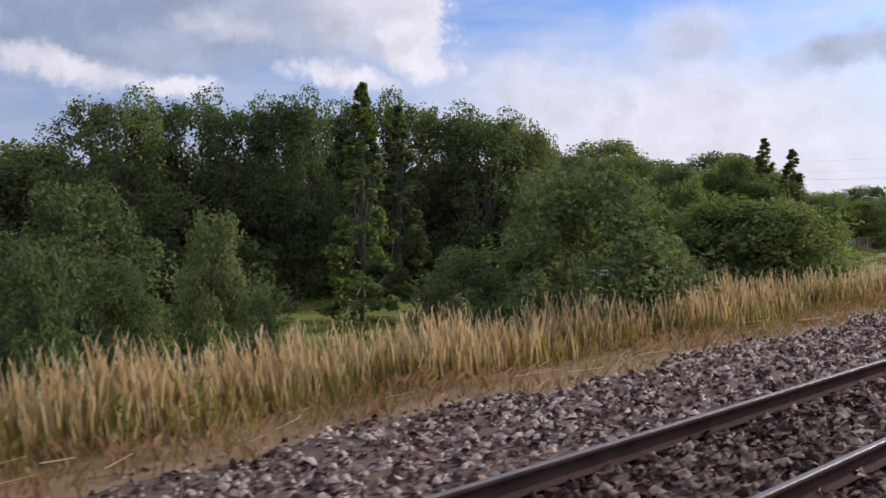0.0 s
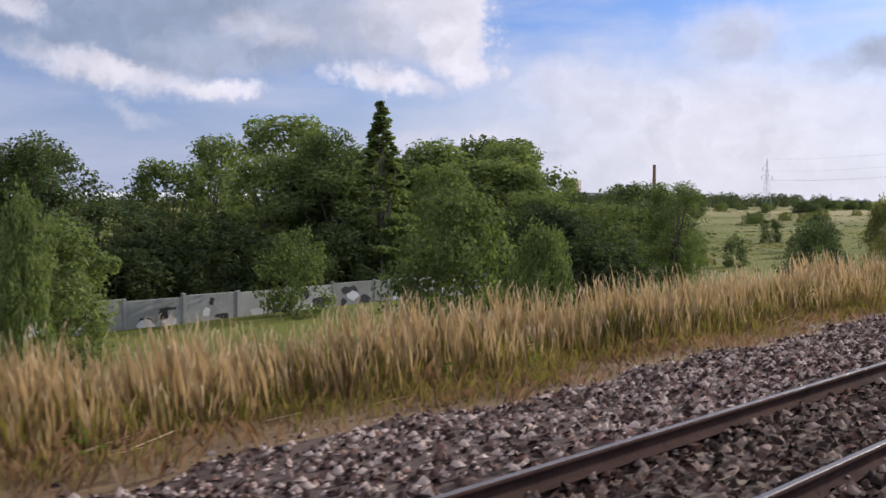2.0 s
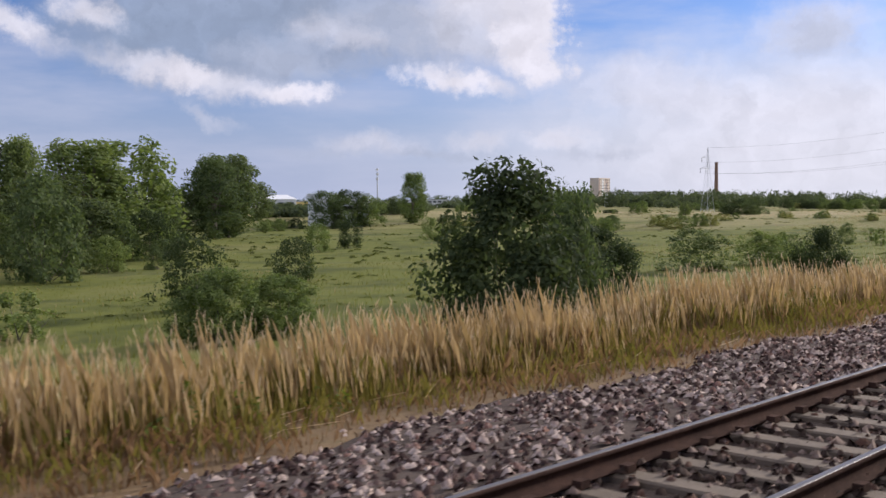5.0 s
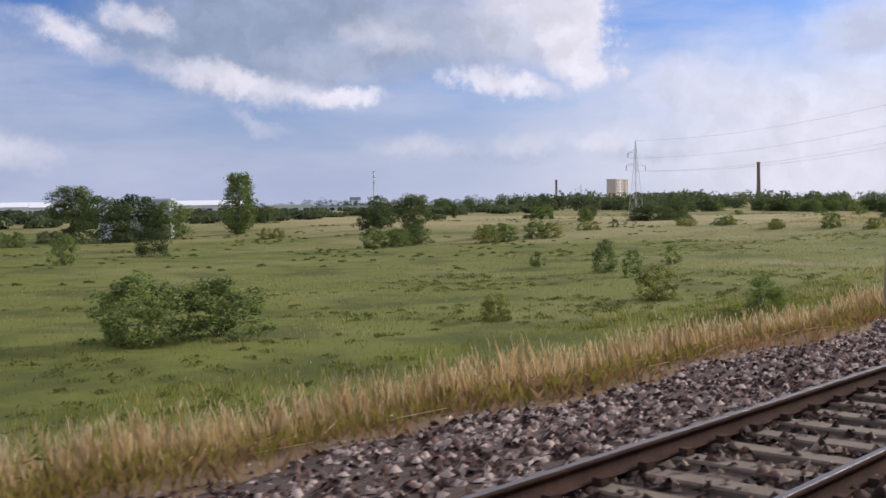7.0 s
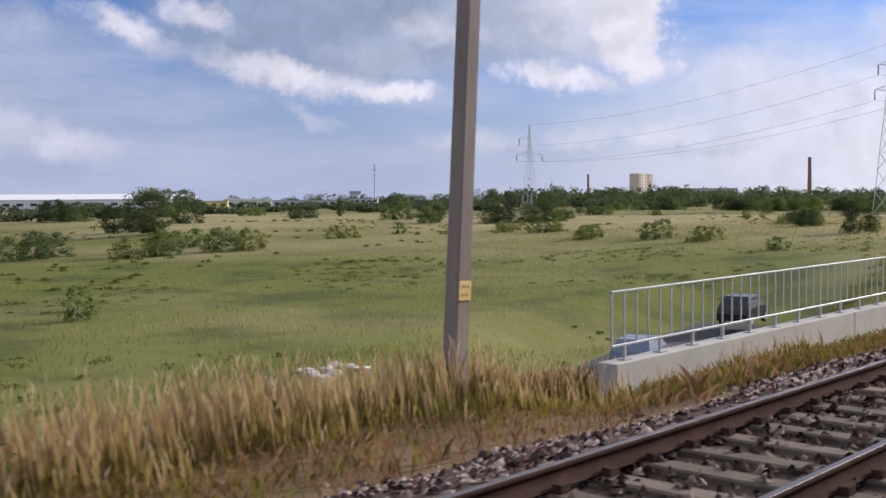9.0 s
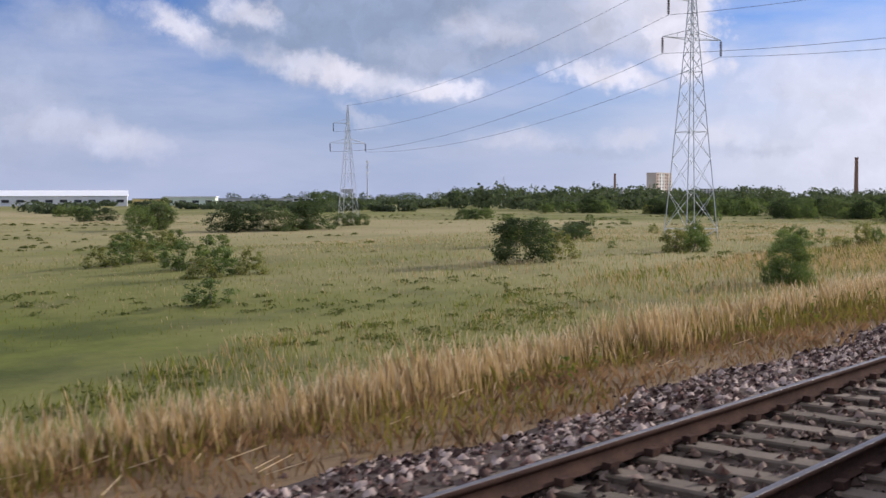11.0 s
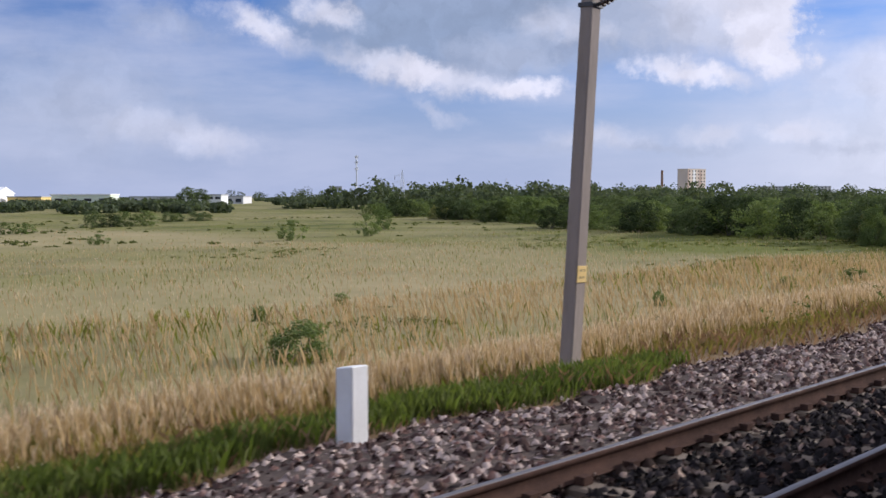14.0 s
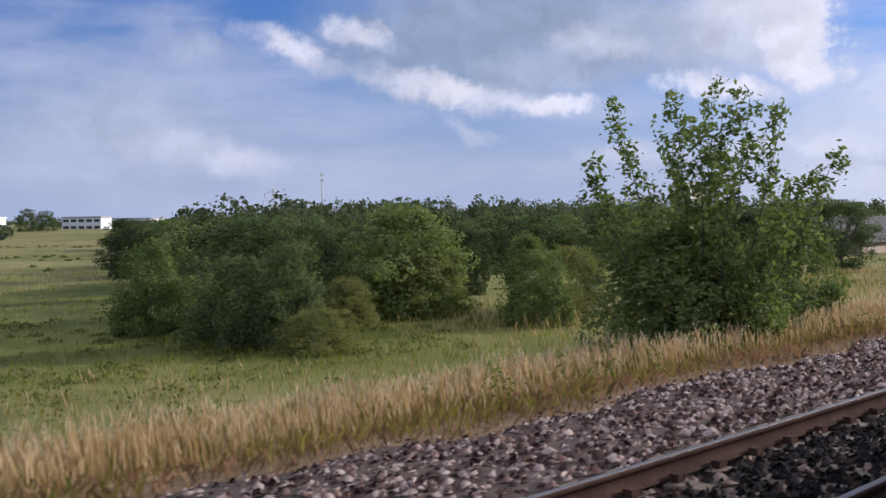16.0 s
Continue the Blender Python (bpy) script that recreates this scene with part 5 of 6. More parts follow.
PLANTS.append(('belt', 'bush', [(604.9, 131.7, 4, 12), (594.6, 117.9, 3.8, 10.9), (616, 120.8, 3.3, 12.1), (624.8, 115, 4.1, 8.8), (584.3, 86, 4, 9.1), (621.1, 77.5, 3.8, 8), (450.4, 137.7, 3.8, 7.2), (443.8, 109.2, 3.0, 8.3), (549.9, 150.4, 1.7, 9), (418.1, 199.4, 4.7, 11.8), (488, 214.4, 2.6, 9.1), (470.9, 181.6, 2.6, 8.5), (449.8, 106.2, 3.4, 8.8)]))
PLANTS.append(('belt', 'leaf', [(601.3, 87.3, 3.9, 10.4), (619.1, 85.9, 4.2, 7.4), (437.7, 119.4, 3.6, 6.3), (453.3, 105.7, 4.8, 6.4), (493.2, 162.9, 1.3, 12.2), (463.9, 107.6, 1.9, 6.9), (528.3, 135.3, 2.3, 10.6), (584.6, 109.9, 3.9, 15.4)]))

PLANTS.append(('hedge', 'olive', [(535.0, 33.5, 2.4, 3.4), (540.8, 29, 2.4, 3.8), (545, 25.5, 2.5, 3.6), (549.5, 23, 2.2, 3.8), (536.5, 28.5, 1.7, 2.4), (531.5, 24, 1.3, 2.4)]))
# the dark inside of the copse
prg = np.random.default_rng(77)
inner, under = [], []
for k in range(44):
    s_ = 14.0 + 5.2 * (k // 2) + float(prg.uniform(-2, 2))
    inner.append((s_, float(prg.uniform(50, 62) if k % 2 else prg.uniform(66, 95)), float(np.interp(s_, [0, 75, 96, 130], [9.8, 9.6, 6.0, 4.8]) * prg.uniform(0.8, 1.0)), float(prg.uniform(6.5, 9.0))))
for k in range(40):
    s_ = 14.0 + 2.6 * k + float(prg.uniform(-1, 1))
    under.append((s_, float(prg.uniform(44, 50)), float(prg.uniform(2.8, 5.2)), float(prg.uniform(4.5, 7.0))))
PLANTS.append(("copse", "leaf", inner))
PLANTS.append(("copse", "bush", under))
LABELS = {"copse": "dark green {} in the copse behind the wall", "copse_low": "green {} at the foot of the embankment", "meadow_edge": "green {} in the wood beside the meadow",
          "meadow_shrubs": "green {} growing in the meadow", "meadow_bridge": "green {} in the green meadow near the bridge", "pylon_meadow": "green {} in the meadow round the pylon",
          "straw_meadow": "small green {} among straw-coloured grass", "belt": "green {} in the belt of trees across the plain", "hedge": "green {} in the dense thicket by the field"}
# broad plants are groups of several
for i_, (name_, kind_, rows_) in enumerate(PLANTS):
    wide_rows = []
    for s_, d_, h_, w_ in rows_:
        parts_ = min(4, int(round(w_ / (1.15 * h_)))) if kind_ in ("leaf", "bush", "shrub") and h_ > 1.2 and d_ > 25 and w_ > 1.5 * h_ else 1
        for q in range(parts_):
            if parts_ == 1:
                wide_rows.append((s_, d_, h_, w_))
            else:
                wide_rows.append((s_ + w_ * ((q + 0.5) / parts_ - 0.5), d_ + float(prg.uniform(-1, 1)), h_ * float(prg.uniform(0.8, 1.02)), 1.3 * w_ / parts_))
    PLANTS[i_] = (name_, kind_, wide_rows)
masters = {}
LEAF_MATS = {"leaf": (M_LEAF_DARK, M_LEAF, M_LEAF_DARK, M_LEAF), "spire": (M_LEAF_DARK, M_LEAF), "bush": (M_LEAF, M_LEAF_DARK, M_LEAF, M_LEAF_DEEP), "olive": (M_LEAF_OLIVE,),
             "shrub": (M_LEAF, M_LEAF_OLIVE, M_LEAF), "leaf_far": (M_LEAF_DARK, M_LEAF, M_LEAF_DARK), "bush_far": (M_LEAF, M_LEAF_DARK, M_LEAF_DEEP), "shrub_far": (M_LEAF, M_LEAF_OLIVE)}
for kind, mats in LEAF_MATS.items():
    masters[kind] = [plant(kind, 20 + 7 * k + len(kind), m) for k, m in enumerate(mats)]
used = set()
random.seed(3)
for stretch_name, kind, rows in PLANTS:
    for s, d, h, w in rows:
        if kind == "leaf" and h < 0.8 * w or kind == "shrub" and h > 2.4:
            kind_here = "bush"
        else:
            kind_here = kind
        H, W = KINDS[kind_here][:2]
        pool = masters[kind_here + "_far"] if d > (55 if kind_here == "leaf" else 38) and kind_here in ("leaf", "bush", "shrub") else masters[kind_here]
        src = pool[random.randrange(len(pool))]
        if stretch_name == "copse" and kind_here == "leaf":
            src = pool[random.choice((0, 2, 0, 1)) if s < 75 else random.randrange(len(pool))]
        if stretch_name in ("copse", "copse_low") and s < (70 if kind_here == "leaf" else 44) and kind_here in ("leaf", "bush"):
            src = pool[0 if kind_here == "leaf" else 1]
        elif stretch_name == "copse_low" and kind_here == "bush" and s < 100:
            src = pool[0]
        elif 100 < s < 150 and kind_here == "leaf":
            src = pool[1]
        elif kind_here == "bush" and 170 < s < 182 and d < 20:
            src = pool[3]
        elif kind_here == "bush" and 418 < s < 426 and d < 15:
            src = pool[1]
        x, y = at(s, d)
        m = pose(x, y, float(land(s, d)) - 0.05, 0, 0, random.uniform(0, 360)) @ Matrix.Diagonal((w / W, w / W, max(h, 0.5) / H, 1))
        if src not in used:
            used.add(src)
            src.matrix_world = m
            ob = src
        else:
            keep = src.matrix_basis.copy()
            src.matrix_basis = Matrix.Identity(4)
            ob = copy_thing(src, m)
            src.matrix_basis = keep
        if stretch_name == "pylon_meadow" and d < 15:
            elder = ob
        tagged(ob, LABELS[stretch_name].format(WORDS[kind_here][1]), WORDS[kind_here][1], stretch_name.replace("_", " ") + " plants")
# flat white flower heads on the bush beside the verge
frg = np.random.default_rng(9)
hub = elder.matrix_world.translation
for k in range(16):
    a, up_ = k * 2.4, frg.uniform(0.35, 0.95)
    r_ = 1.42 * math.sqrt(1 - (max(up_ - 0.35, 0) / 0.75) ** 2)
    c = np.array([hub.x + math.cos(a) * r_, hub.y + math.sin(a) * r_, hub.z + 2.35 * up_])
    p = c + np.concatenate([frg.normal(0, 0.045, (40, 2)), frg.normal(0, 0.012, (40, 1))], 1)
    v, fcs = leaf_quads(p, 0.035, np.tile((math.cos(a) * 0.5, math.sin(a) * 0.5, 0.9), (40, 1)), frg, slim=0.9)
    bloom = new("flower_head", quick_mesh("flower_head", v, fcs, M_WHITE))
    bloom.parent, bloom.matrix_parent_inverse = elder, elder.matrix_world.inverted()
tagged(elder, "green elder bush with flat white flower heads by the verge")
for pool in masters.values():
    for src in pool:
        if src not in used:
            for o in list(src.children_recursive) + [src]:
                bpy.data.objects.remove(o)

# the young tree at the ballast: many stems fan out, with leafy sprays along them
def young_tree(s, d, height, spread, seed):
    rg = np.random.default_rng(seed)
    ob = new("young_tree")
    bm = bmesh.new()
    pts, nor = [], []
    # stems: direction in degrees, share of the spread, share of the height
    stems = ((-60, 1.0, 0.76), (-48, 0.62, 0.94), (20, 0.2, 1.0), (120, 0.72, 0.95), (135, 1.0, 0.72), (200, 0.5, 0.84), (-130, 0.7, 0.74), (60, 0.6, 0.84),
             (-95, 0.85, 0.66), (160, 0.32, 0.97), (-20, 0.9, 0.64), (90, 0.95, 0.62), (240, 0.3, 0.9), (-70, 0.35, 0.98))
    for turn_, far_, tall_ in stems:
        a, reach, top = radians(turn_ + rg.uniform(-6, 6)), spread / 2 * far_, height * tall_
        path = [Vector((math.cos(a) * reach * q ** 0.85, math.sin(a) * reach * q ** 0.85, -0.2 + (top + 0.2) * (0.75 * q + 0.25 * q * q))) for q in np.linspace(0, 1, 9)]
        for q, (p0, p1) in enumerate(zip(path, path[1:])):
            beam(bm, p0, p1, 0.034 - 0.0036 * q, 0.034 - 0.0036 * (q + 1), 5)
        for q in np.linspace(0.16, 1.0, 22):
            i0 = min(int(q * 8), 7)
            base = path[i0].lerp(path[i0 + 1], q * 8 - i0)
            b = rg.uniform(0, 2 * math.pi)
            L_ = rg.uniform(0.3, 0.75) * (1.15 - 0.6 * q)
            tip = base + Vector((math.cos(b) * L_, math.sin(b) * L_, L_ * rg.uniform(0.1, 0.8)))
            beam(bm, base, tip, 0.007, 0.003, 3)
            m = 46
            w = rg.uniform(0.1, 1.05, (m, 1))
            spray = np.array(base)[None] * (1 - w) + np.array(tip)[None] * w + rg.normal(0, 0.10, (m, 3)) + np.array([0, 0, -0.03])
            pts.append(spray)
            nor.append(np.tile(np.array([math.cos(b) * 0.4, math.sin(b) * 0.4, 0.8]), (m, 1)))
    v, fcs = leaf_quads(np.concatenate(pts), 0.145, np.concatenate(nor), rg, slim=0.5)
    crown_ = new("crown", quick_mesh("crown", v, fcs, M_LEAF))
    crown_.parent = ob
    part("branchwork", bm, M_BARK, ob)
    put(ob, s, d, float(land(s, d)) - 0.05)
    return tagged(ob, "young green tree with many upright stems beside the ballast", "young tree", "hedge plants")


young_tree(531.6, 11.6, 5.5, 5.0, 5)

# far woods: many small crowns out to the horizon
wv, wn = [], []
wrg = np.random.default_rng(31)
count = 0
while count < 620:
    ang, far = wrg.uniform(18, 84), 250 + 900 * wrg.uniform(0, 1) ** 1.4
    s_, d_ = 260.0 + (0 if count % 2 else 200), 0.0
    ox, oy = at(s_, d_)
    x, y = float(ox) + math.cos(math.radians(ang)) * far, float(oy) + math.sin(math.radians(ang)) * far
    ss_, dd_ = along(np.array([x]), np.array([y]))
    ss_, dd_ = float(ss_[0]), float(dd_[0])
    if dd_ < 120 + 0.10 * abs(ss_ - 330) or (dd_ < 210 and ss_ < 560) or (380 < x < 620 and 440 < y < 660 and wrg.uniform() < 0.8) or (y < 480 and abs(x - 502 - 0.176 * (y - 85)) < 15):
        continue
    count += 1
    h, w = wrg.uniform(3.5, 8.0) * (1 + far / 2600), wrg.uniform(4, 9) * (1 + far / 1500)
    if math.degrees(math.atan2(y - 30, x - 300)) > 52 and x < 760:
        h = min(h, wrg.uniform(1.8, 3.2))
    m = 250
    d3 = wrg.normal(0, 1, (m, 3))
    d3 /= np.linalg.norm(d3, axis=1)[:, None]
    lob = 1 + 0.25 * np.sin(3 * d3[:, :1] + count) + 0.2 * np.sin(5 * d3[:, 1:2] + 2 * count)
    c = np.array([x, y, float(land(ss_, dd_)) + h * 0.45])
    wv.append(c + d3 * lob * np.array([w / 2, w / 2, h * 0.52]) * wrg.uniform(0.75, 1.0, (m, 1)))
    wn.append(d3 + np.array([0, 0, 0.3]))
wp = np.concatenate(wv)
v, fcs = leaf_quads(wp, 1.15, np.concatenate(wn), wrg, slim=0.8)
far_woods = new("far_woods", quick_mesh("far_woods", v, fcs, M_LEAF_HAZE))
tagged(far_woods, "distant belts of green trees and scrub on the plain", "woods", kind="stuff")


# ---- grass ----
def blades(name, label, s, d, height, width, lean, mat, z_add=0.0, rg=None, wind=0.0):
    """Thin bent blades at the given places, one object."""
    n = len(s)
    x, y = at(s, d)
    z = land(s, d) + z_add
    a = rg.uniform(0, 2 * math.pi, n)
    h = height * rg.uniform(0.55, 1.15, n)
    ln = lean * h * rg.uniform(0.1, 1.0, n)
    la = rg.uniform(0, 2 * math.pi, n)
    ex, ey = np.cos(la) * ln - wind * h, np.sin(la) * ln + 0.4 * wind * h
    px_, py_ = np.cos(a) * width / 2, np.sin(a) * width / 2
    v = np.empty((n, 4, 3))
    v[:, 0] = np.stack([x - px_, y - py_, z - 0.03], 1)
    v[:, 1] = np.stack([x + px_, y + py_, z - 0.03], 1)
    v[:, 2] = np.stack([x + ex * 0.35 + px_ * 0.9, y + ey * 0.35 + py_ * 0.9, z + h * 0.62], 1)
    v[:, 3] = np.stack([x + ex, y + ey, z + h], 1)
    ob = new(name, quick_mesh(name, v.reshape(-1, 3), np.arange(n * 4).reshape(n, 4), mat))
    tagged(ob, label, "grass", kind="stuff")
    return v[:, 3]


def heads(name, label, tips, length, width, mat, rg):
    """Narrow nodding seed heads on the tips."""
    n = len(tips)
    a = rg.uniform(0, 2 * math.pi, n)
    px_, py_ = np.cos(a) * width / 2, np.sin(a) * width / 2
    L = length * rg.uniform(0.6, 1.3, n)
    b = rg.uniform(0, 2 * math.pi, n)
    lx, ly = np.cos(b) * L * 0.22, np.sin(b) * L * 0.22
    v = np.empty((n, 4, 3))
    o = np.zeros(n)
    v[:, 0] = tips + np.stack([-lx * 0.5, -ly * 0.5, -L * 0.6], 1)
    v[:, 1] = tips + np.stack([px_, py_, o], 1)
    v[:, 2] = tips + np.stack([lx, ly, L * 0.4], 1)
    v[:, 3] = tips + np.stack([-px_, -py_, o], 1)
    ob = new(name, quick_mesh(name, v.reshape(-1, 3), np.arange(n * 4).reshape(n, 4), mat))
    tagged(ob, label, "grass", kind="stuff")


def leafy(name, label, s, d, height, spread, per, size, mat, rg):
    """Leafy weeds: loose heaps of small leaves on the given places, one object."""
    n = len(s)
    x, y = at(s, d)
    base = np.repeat(np.stack([x, y, land(s, d)], 1), per, 0)
    hh, ww = np.repeat(height, per), np.repeat(spread, per)
    u, a = rg.uniform(0, 1, n * per), rg.uniform(0, 2 * math.pi, n * per)
    r = ww * np.sqrt(rg.uniform(0, 1, n * per)) * (1.05 - 0.75 * u)
    p = base + np.stack([np.cos(a) * r, np.sin(a) * r, hh * u], 1)
    nrm = np.stack([np.cos(a), np.sin(a), np.full(n * per, 0.9)], 1)
    v, fcs = leaf_quads(p, size, nrm, rg, slim=0.45)
    ob = new(name, quick_mesh(name, v, fcs, mat))
    tagged(ob, label, "weeds", kind="stuff")


def verge_height(s):
    return np.interp(s, [0, 30, 50, 65, 85, 110, 130, 150, 172, 200, 240, 256, 270, 284, 296, 302, 330, 365, 375, 400, 440, 520],
                     [1.0, 1.0, 1.1, 1.3, 1.25, 1.05, 1.2, 1.25, 1.25, 1.0, 0.85, 0.7, 0.82, 0.85, 0.85, 0.55, 0.6, 0.8, 0.85, 0.62, 0.62, 0.66])


def rise(s, d):
    """The grass grows from ankle height at the ballast to its full height two metres further."""
    return 0.24 + 0.76 * smooth01((d - bed_edge(s) - 0.5) / 2.0)


def clear_of_bridge(s, d):
    return ~((s > 300.0) & (s < 321.5) & (d > 8.2) & (d < 8.8)) & ~((np.abs(s - 335) < 60) & (d > 7) & (road_gap(s, d) < 3.6))


NEAR_BUSHES = [(s_, d_, w_) for _n, kind_, rows_ in PLANTS for s_, d_, h_, w_ in rows_ if kind_ in ("olive", "bush") and d_ < 17]


def scatter(n, s0, s1, d0, d1, rg, power=1.0):
    s = rg.uniform(s0, s1, n)
    d = d0 + (d1 - d0) * rg.uniform(0, 1, n) ** power
    k = clear_of_bridge(s, d)
    if d0 < 15:
        for s_, d_, w_ in NEAR_BUSHES:
            k &= (np.hypot(s - s_, d - d_) > w_ * 0.42)
    return s[k], d[k]


def tufted(s, d):
    """Uneven growth: tussocks about a pace wide on longer swells."""
    return 1.0 + 0.17 * wave(s * 1.3, d * 1.3, 0.62, 4.0) + 0.14 * wave(s, d, 2.3, 1.0)


gr = np.random.default_rng(17)
# tall dry grass on the verge, in drifts
s, d = scatter(330000, 0, 560, 7.2, 13.6, gr, 0.9)
drift = 0.55 * wave(s, d * 2, 2.7) + 0.45 * wave(s, d, 9.0, 2.0) + gr.normal(0, 0.35, len(s))
k = (drift > np.where(s < 62, 0.0, -0.35)) & (d > bed_edge(s) + 1.0 + 0.45 * wave(s, s * 0.3, 1.9)) & (gr.uniform(0, 1, len(s)) < 0.10 + smooth01((d - bed_edge(s) - 1.0) / 1.3))
s, d = s[k], d[k]
tips = blades("dry_grass", "tall straw-coloured dry grass along the railway verge", s, d, verge_height(s) * rise(s, d) * tufted(s, d), 0.006, 0.24, M_STRAW, rg=gr, wind=0.07)
pick = gr.uniform(0, 1, len(tips)) < 0.8
heads("grass_heads", "pale feathery seed heads of the verge grass", tips[pick], 0.20, 0.013, M_HEADS, gr)
s, d = scatter(340000, 0, 560, 6.9, 13.0, gr, 1.1)
k = (d > bed_edge(s) + 0.25 + 0.35 * wave(s, d, 1.3)) & (gr.uniform(0, 1, len(s)) < 0.35 + 0.65 * smooth01((wave(s, d * 2, 4.0, 5.0) + 0.7) / 0.9))
s, d = s[k], d[k]
blades("verge_green", "yellow-green grass growing between the dry stalks", s, d, verge_height(s) * rise(s, d) * tufted(s, d + 3) * 0.66, 0.011, 0.36, M_OLIVEGRASS, rg=gr, wind=0.05)
s, d = scatter(110000, 0, 560, 6.9, 11.0, gr)
k = (d > bed_edge(s) + 0.25 + 0.3 * np.sin(s * 0.45)) & (wave(s * 2, d * 2, 2.6, 2.0) > np.where((s > 225) & (s < 300), 0.45, -0.1)) & (gr.uniform(0, 1, len(s)) < 0.75)
s, d = s[k], d[k]
blades("russet_grass", "knee-high russet and brown dry grass on the verge", s, d, verge_height(s) * rise(s, d) * 0.55, 0.008, 0.5, M_BROWNGRASS, rg=gr)
# low matted edge beside the ballast
s, d = scatter(130000, 0, 560, 6.2, 9.8, gr)
k = d > bed_edge(s) - 0.1 + 0.25 * gr.uniform(-1, 1, len(s))
s, d = s[k], d[k]
blades("matted_grass", "short brown matted grass at the ballast edge", s, d, 0.20 + 0.10 * wave(s * 2, d * 2, 1.7), 0.010, 1.0, M_BROWNGRASS, z_add=0.03, rg=gr)
s, d = scatter(85000, 60, 560, 6.4, 9.6, gr)
k = (d > bed_edge(s) + 0.05) & (wave(s, d * 3, 2.3, 1.0) > np.where((s > 150) & (s < 300), -0.55, 0.0))
s, d = s[k], d[k]
blades("edge_green", "low green grass patches at the ballast edge", s, d, 0.26, 0.010, 0.6, M_OLIVEGRASS, z_add=0.03, rg=gr)
# rank brown growth at the end of the parapet
s, d = scatter(5000, 298.2, 300.6, 8.5, 13.0, gr)
blades("rank_grass", "rank brown grass heaped at the end of the bridge parapet", s, d, 0.55 * tufted(s, d) + 0.16 * np.maximum(d - 9.5, 0), 0.012, 0.5, M_BROWNGRASS, rg=gr)
# dry stalks lie over the edge
s, d = scatter(1300, 0, 430, 7.0, 9.6, gr)
k = (d > bed_edge(s) + 0.05) & (wave(s, d, 6.0, 3.0) > 0.0)
s, d = s[k], d[k]
x, y = at(s, d)
turn_ = np.radians(heading(s)) + gr.normal(0, 0.35, len(s))
L_ = gr.uniform(0.25, 0.7, len(s))
zz = land(s, d) + gr.uniform(0.05, 0.16, len(s))
ux, uy = np.cos(turn_) * L_ / 2, np.sin(turn_) * L_ / 2
v = np.stack([np.stack([x - ux, y - uy, zz], 1), np.stack([x + ux, y + uy, zz + 0.05], 1), np.stack([x + ux, y + uy, zz + 0.058], 1), np.stack([x - ux, y - uy, zz + 0.011], 1)], 1)
fallen = new("fallen_stalks", quick_mesh("fallen_stalks", v.reshape(-1, 3), np.arange(len(s) * 4).reshape(-1, 4), M_HEADS))
tagged(fallen, "pale dry stalks lying across the verge edge", "stalks", kind="stuff")
# single leafy weeds on the verge
s, d = scatter(2600, 0, 555, 8.0, 13.5, gr)
k = (wave(s, d, 5.0, 7.0) > 0.15) & (d > bed_edge(s) + 0.8)
s, d = s[k], d[k]
leafy("verge_weeds", "dull green leafy weeds among the verge grass", s, d, gr.uniform(0.25, 0.75, len(s)), gr.uniform(0.15, 0.38, len(s)), 34, 0.075, M_WEED, gr)
# bright low weeds late on the way
s, d = scatter(140000, 443, 522, 7.2, 10.4, gr)
k = (np.abs(d - np.interp(s, [440, 462, 482, 515], [8.3, 8.35, 9.1, 9.0])) < np.interp(s, [440, 462, 482, 515], [0.7, 0.6, 0.95, 0.9]) + 0.2 * wave(s, d, 1.1)) & ~((s > 462) & (s < 481)) & ~((np.abs(s - 455.1) < 0.6) & (d < 8.0)) & (wave(s * 2, d * 2, 1.5) > -0.85) & (d > bed_edge(s) - 0.1) & (s < 513 + gr.normal(0, 1.5, len(s)))
s, d = s[k], d[k]
blades("green_weeds", "dense bright green low weeds beside the ballast", s, d, 0.24 * tufted(s, d), 0.013, 0.5, M_WEED, z_add=0.03, rg=gr)
s, d = scatter(13000, 300, 322, 6.4, 8.25, gr)
blades("parapet_weeds", "low green weeds in front of the parapet", s, d, 0.16 * tufted(s, d), 0.010, 0.6, M_OLIVEGRASS, z_add=0.05, rg=gr)


# slope and meadow
for lo, hi, n, hgt, wid, tag_ in ((11.5, 30, 210000, 0.46, 0.012, "slope"), (28, 75, 150000, 0.25, 0.024, "meadow"), (70, 230, 45000, 0.20, 0.06, "far meadow")):
    s, d = scatter(n, -5 if lo < 20 else 10, 590 if lo < 20 else 720, lo, hi, gr, 1.2)
    dry = strawness(s, d)
    straw = gr.uniform(0, 1, len(s)) < 0.9 * dry + 0.25 * wave(s, d, 3.3, 2.0)
    grow = 0.55 + 0.35 * smooth01((wave(s, d, 2.1) + wave(s, d, 7.0, 3.0) + 0.6) / 1.4) + 0.25 * (dry > 0.4)
    tip = blades("meadow_straw", "dry straw-coloured grass of the " + tag_, s[straw], d[straw], hgt * 1.25 * grow[straw], wid * 0.6, 0.4, M_STRAW, rg=gr, wind=0.08)
    if lo < 60:
        heads("meadow_heads", "pale seed heads over the grass of the " + tag_, tip[::2], 0.18, wid * 0.9, M_HEADS, gr)
    blades("meadow_green", "fresh green grass of the " + tag_, s[~straw], d[~straw], hgt * grow[~straw], wid, 0.5, M_GREENGRASS, rg=gr)
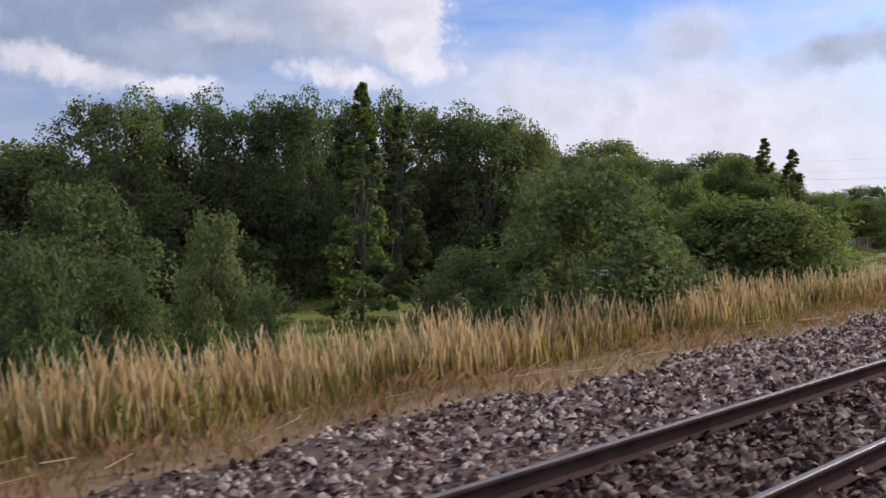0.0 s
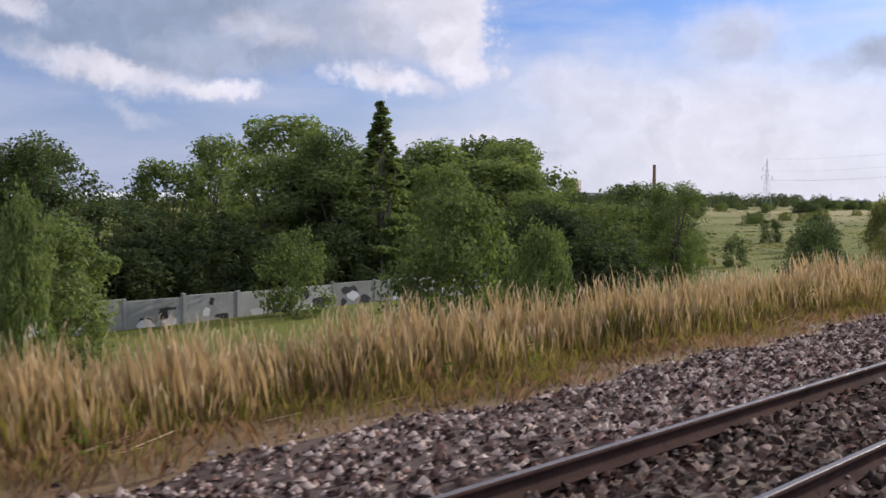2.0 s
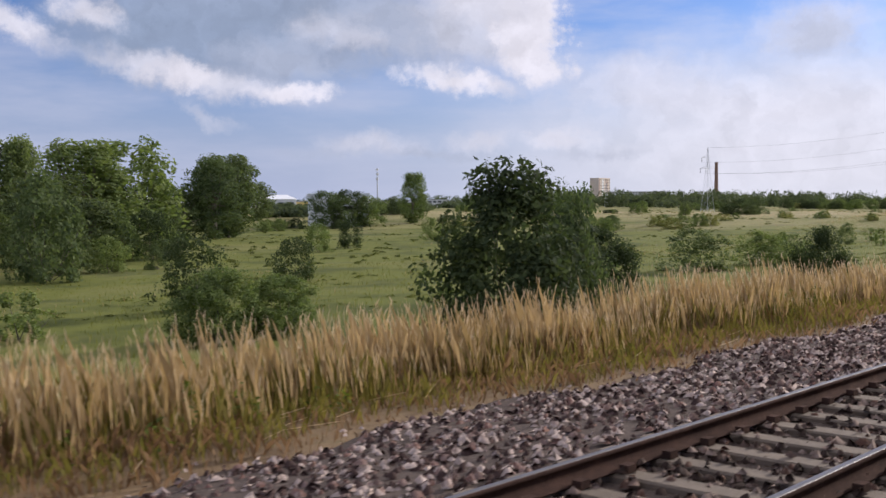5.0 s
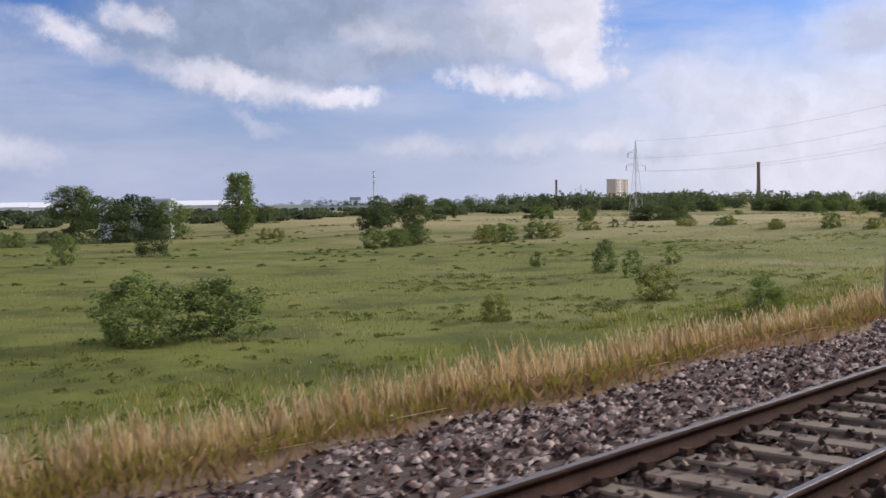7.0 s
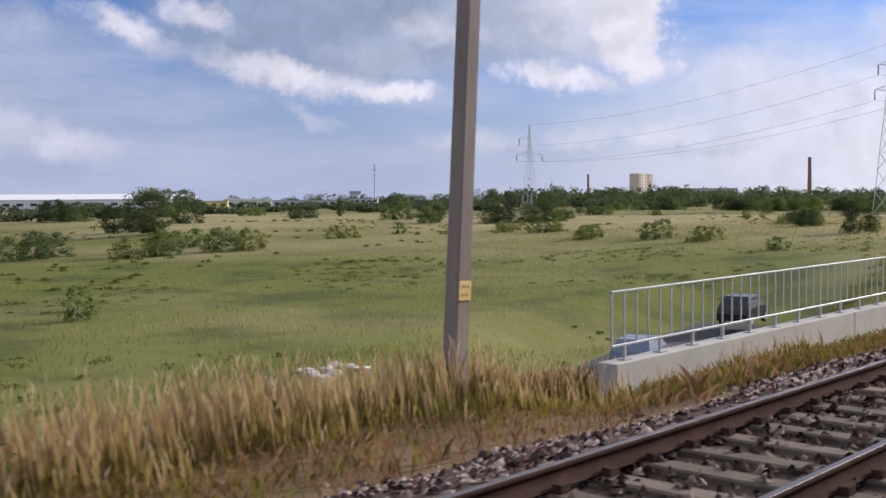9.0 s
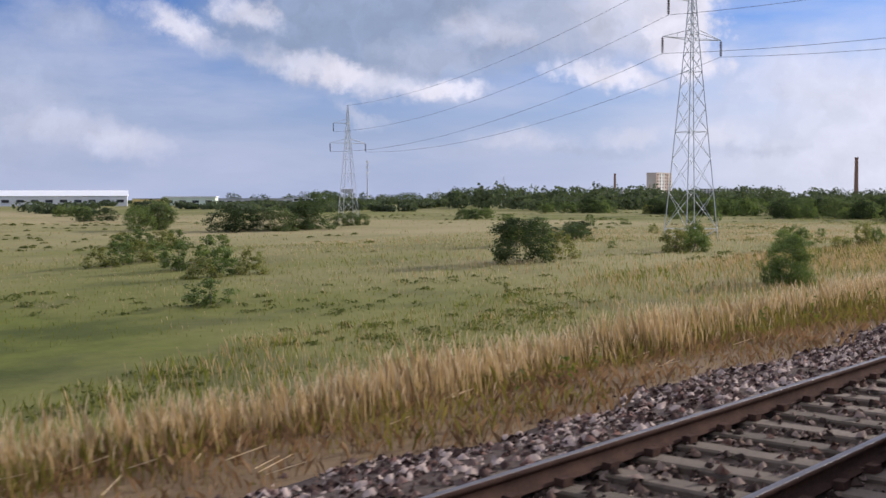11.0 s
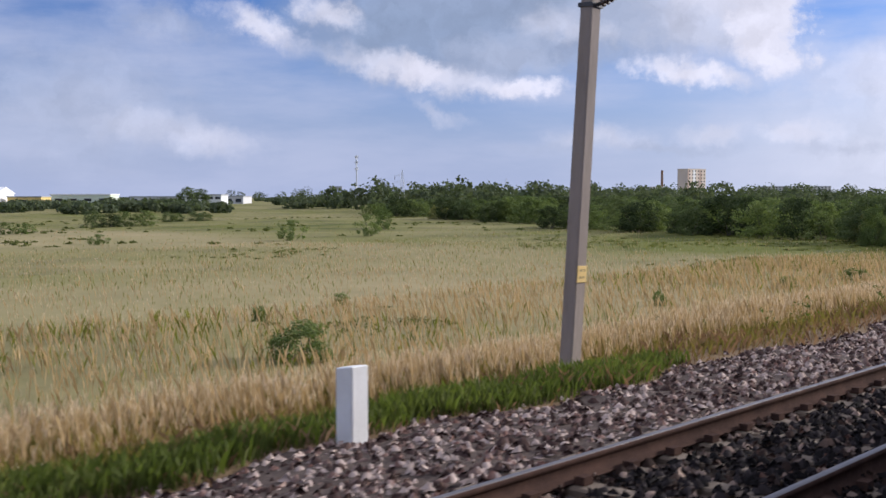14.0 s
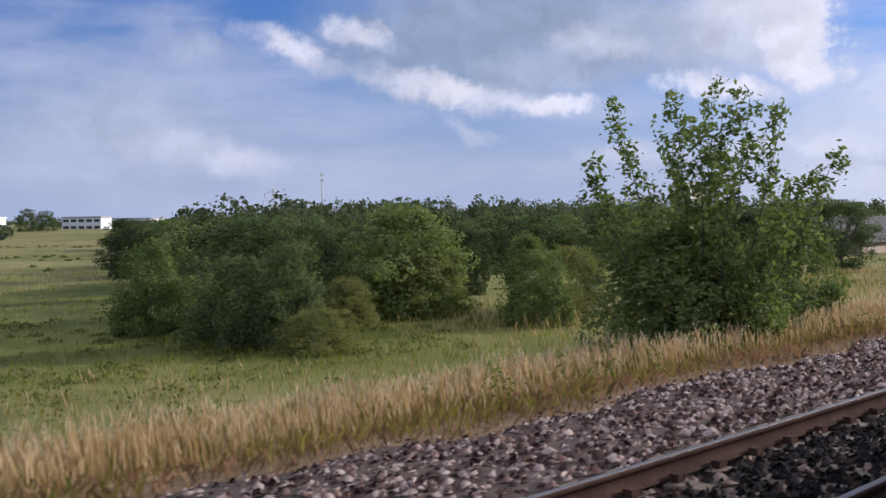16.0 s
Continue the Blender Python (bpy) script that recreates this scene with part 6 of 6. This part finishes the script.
# leafy weeds in patches on the slope and in the meadow
for lo, hi, n, size, tall, tag_ in ((11.5, 26, 9000, 0.10, 0.34, "slope"), (24, 70, 10000, 0.15, 0.22, "meadow"), (65, 170, 4000, 0.30, 0.24, "far meadow")):
    s, d = scatter(n, 0, 590 if lo < 20 else 640, lo, hi, gr, 1.1)
    lush = wave(s, d, 4.6, 6.0) + 0.7 * wave(s, d, 13.0, 2.5) - 0.1 - 0.55 * strawness(s, d) + gr.normal(0, 0.12, len(s))
    k = lush > 0
    s, d, lush = s[k], d[k], lush[k]
    big_ = gr.uniform(0.4, 1.0, len(s)) * (0.5 + 0.5 * smooth01(lush / 0.5))
    leafy("meadow_weeds", "dark green leafy weeds in patches on the " + tag_, s, d, tall * big_, 0.35 + 1.9 * tall * big_, 30, size, M_MEADOWWEED, gr)

# ---- ballast stones ----
br = np.random.default_rng(23)


def stones(name, label, n, s0, s1, d0, d1, size, limit=True, lift=0.0, mat=None):
    s, d = br.uniform(s0, s1, n), br.uniform(d0, d1, n)
    if limit:
        k = d < bed_edge(s) + br.normal(0, 0.18, n)
        s, d = s[k], d[k]
    n = len(s)
    x, y = at(s, d)
    z = np.where(d < bed_edge(s), bed_height(s, d), land(s, d) + 0.02) + br.uniform(-0.012, 0.02, n) + lift
    r = size * br.uniform(0.6, 1.5, n)
    a = br.uniform(0, 2 * math.pi, n)
    v = np.empty((n, 6, 3))
    for q in range(4):
        w = a + q * math.pi / 2 + br.uniform(-0.45, 0.45, n)
        rr = r * br.uniform(0.65, 1.25, n)
        v[:, q] = np.stack([x + np.cos(w) * rr, y + np.sin(w) * rr, z - 0.02 + br.uniform(0, 0.5, n) * r], 1)
    w = a + br.uniform(0, 6.3, n)
    for q, sg in ((4, 1), (5, -1)):
        v[:, q] = np.stack([x + sg * np.cos(w) * r * 0.38, y + sg * np.sin(w) * r * 0.38, z + r * br.uniform(0.4, 0.95, n)], 1)
    base = np.arange(n)[:, None] * 6
    # ridge over a four-cornered foot
    tri_ = np.array([[0, 1, 4], [1, 5, 4], [1, 2, 5], [2, 3, 5], [3, 4, 5], [3, 0, 4]])
    f3 = (base[:, :, None] + tri_[None]).reshape(-1, 3)
    ob = new(name, quick_mesh(name, v.reshape(-1, 3), f3, mat or M_STONE))
    return tagged(ob, label, "ballast", kind="stuff")


stones("ballast_stones", "angular grey and brown ballast stones beside the rails", 215000, 3, 545, 4.45, 9.0, 0.047)
stones("track_stones", "angular ballast stones between the sleepers", 64000, 3, 535, 2.3, 4.6, 0.048, limit=False, lift=0.012, mat=M_STONE_OILY_SHADE)
stones("loose_stones", "single ballast stones lying on the sleepers", 16000, 165, 535, 2.5, 4.45, 0.045, limit=False, lift=0.06, mat=M_STONE_OILY_SHADE)
# these two layers paint the train's shadow deeper between the rails
stones("fine_stones", "small ballast covering the sleepers, darkened as train shadow", 40000, 436, 540, 1.9, 4.28, 0.040, limit=False, lift=0.062, mat=M_STONE_SHADOW)
stones("sooty_stones", "ballast beside the inner rail, darkened as train shadow", 16000, 366, 436, 1.9, 3.5, 0.042, limit=False, lift=0.05, mat=M_STONE_SHADOW)
stones("heaped_stones", "ballast stones heaped over the sleepers", 26000, 3, 165, 2.3, 4.45, 0.05, limit=False, lift=0.055, mat=M_STONE_OILY_SHADE)

# ---- sleepers ----
sl = bpy.data.meshes.new("sleeper")
bm = bmesh.new()
box(bm, -0.12, 0.12, -1.25, 1.25, -0.15, 0.0, 0.018)
for v in bm.verts:
    if abs(v.co.y) < 1.0:
        v.co.z -= 0.02
bm.to_mesh(sl)
sl.materials.append(M_SLEEPER)
track_d = (RAIL_FAR + RAIL_NEAR) / 2
for k in range(885):
    s = 3 + 0.6 * k
    if 235 <= s < 415:
        o = new("sleeper", sl)
        o.parent = ballast
        o.matrix_local = place_m(s, track_d, -0.172)
rest_v, rest_f = [], []
bvv = np.array([v.co[:] for v in sl.vertices])
bff = [tuple(p.vertices) for p in sl.polygons]
clip_v, clip_f = [], []
cube = np.array([[x, y, z] for x in (-1, 1) for y in (-1, 1) for z in (-1, 1)], float)
cfaces = [(0, 1, 3, 2), (4, 6, 7, 5), (0, 4, 5, 1), (2, 3, 7, 6), (0, 2, 6, 4), (1, 5, 7, 3)]
for k in range(885):
    s = 3 + 0.6 * k
    m = np.array(place_m(s, track_d, -0.172 - (0.05 if s < 130 else 0.0)))
    if not 235 <= s < 415:
        o = len(rest_v)
        rest_v += [tuple(m[:3, :3] @ v + m[:3, 3]) for v in bvv]
        rest_f += [tuple(o + i for i in q) for q in bff]
    for rd_ in (-0.75, 0.75):
        for off in (-0.115, 0.115):
            o = len(clip_v)
            c = np.array([0, rd_ + off, 0.035])
            clip_v += [tuple(m[:3, :3] @ (c + v * np.array([0.055, 0.04, 0.03])) + m[:3, 3]) for v in cube]
            clip_f += [tuple(o + i for i in q) for q in cfaces]
o = mesh_object("sleeper_rows", rest_v, rest_f, M_SLEEPER, ballast)
tagged(o, kind="stuff")
o = mesh_object("rail_clips", clip_v, clip_f, M_RAILSIDE, ballast)
tagged(o, kind="stuff")
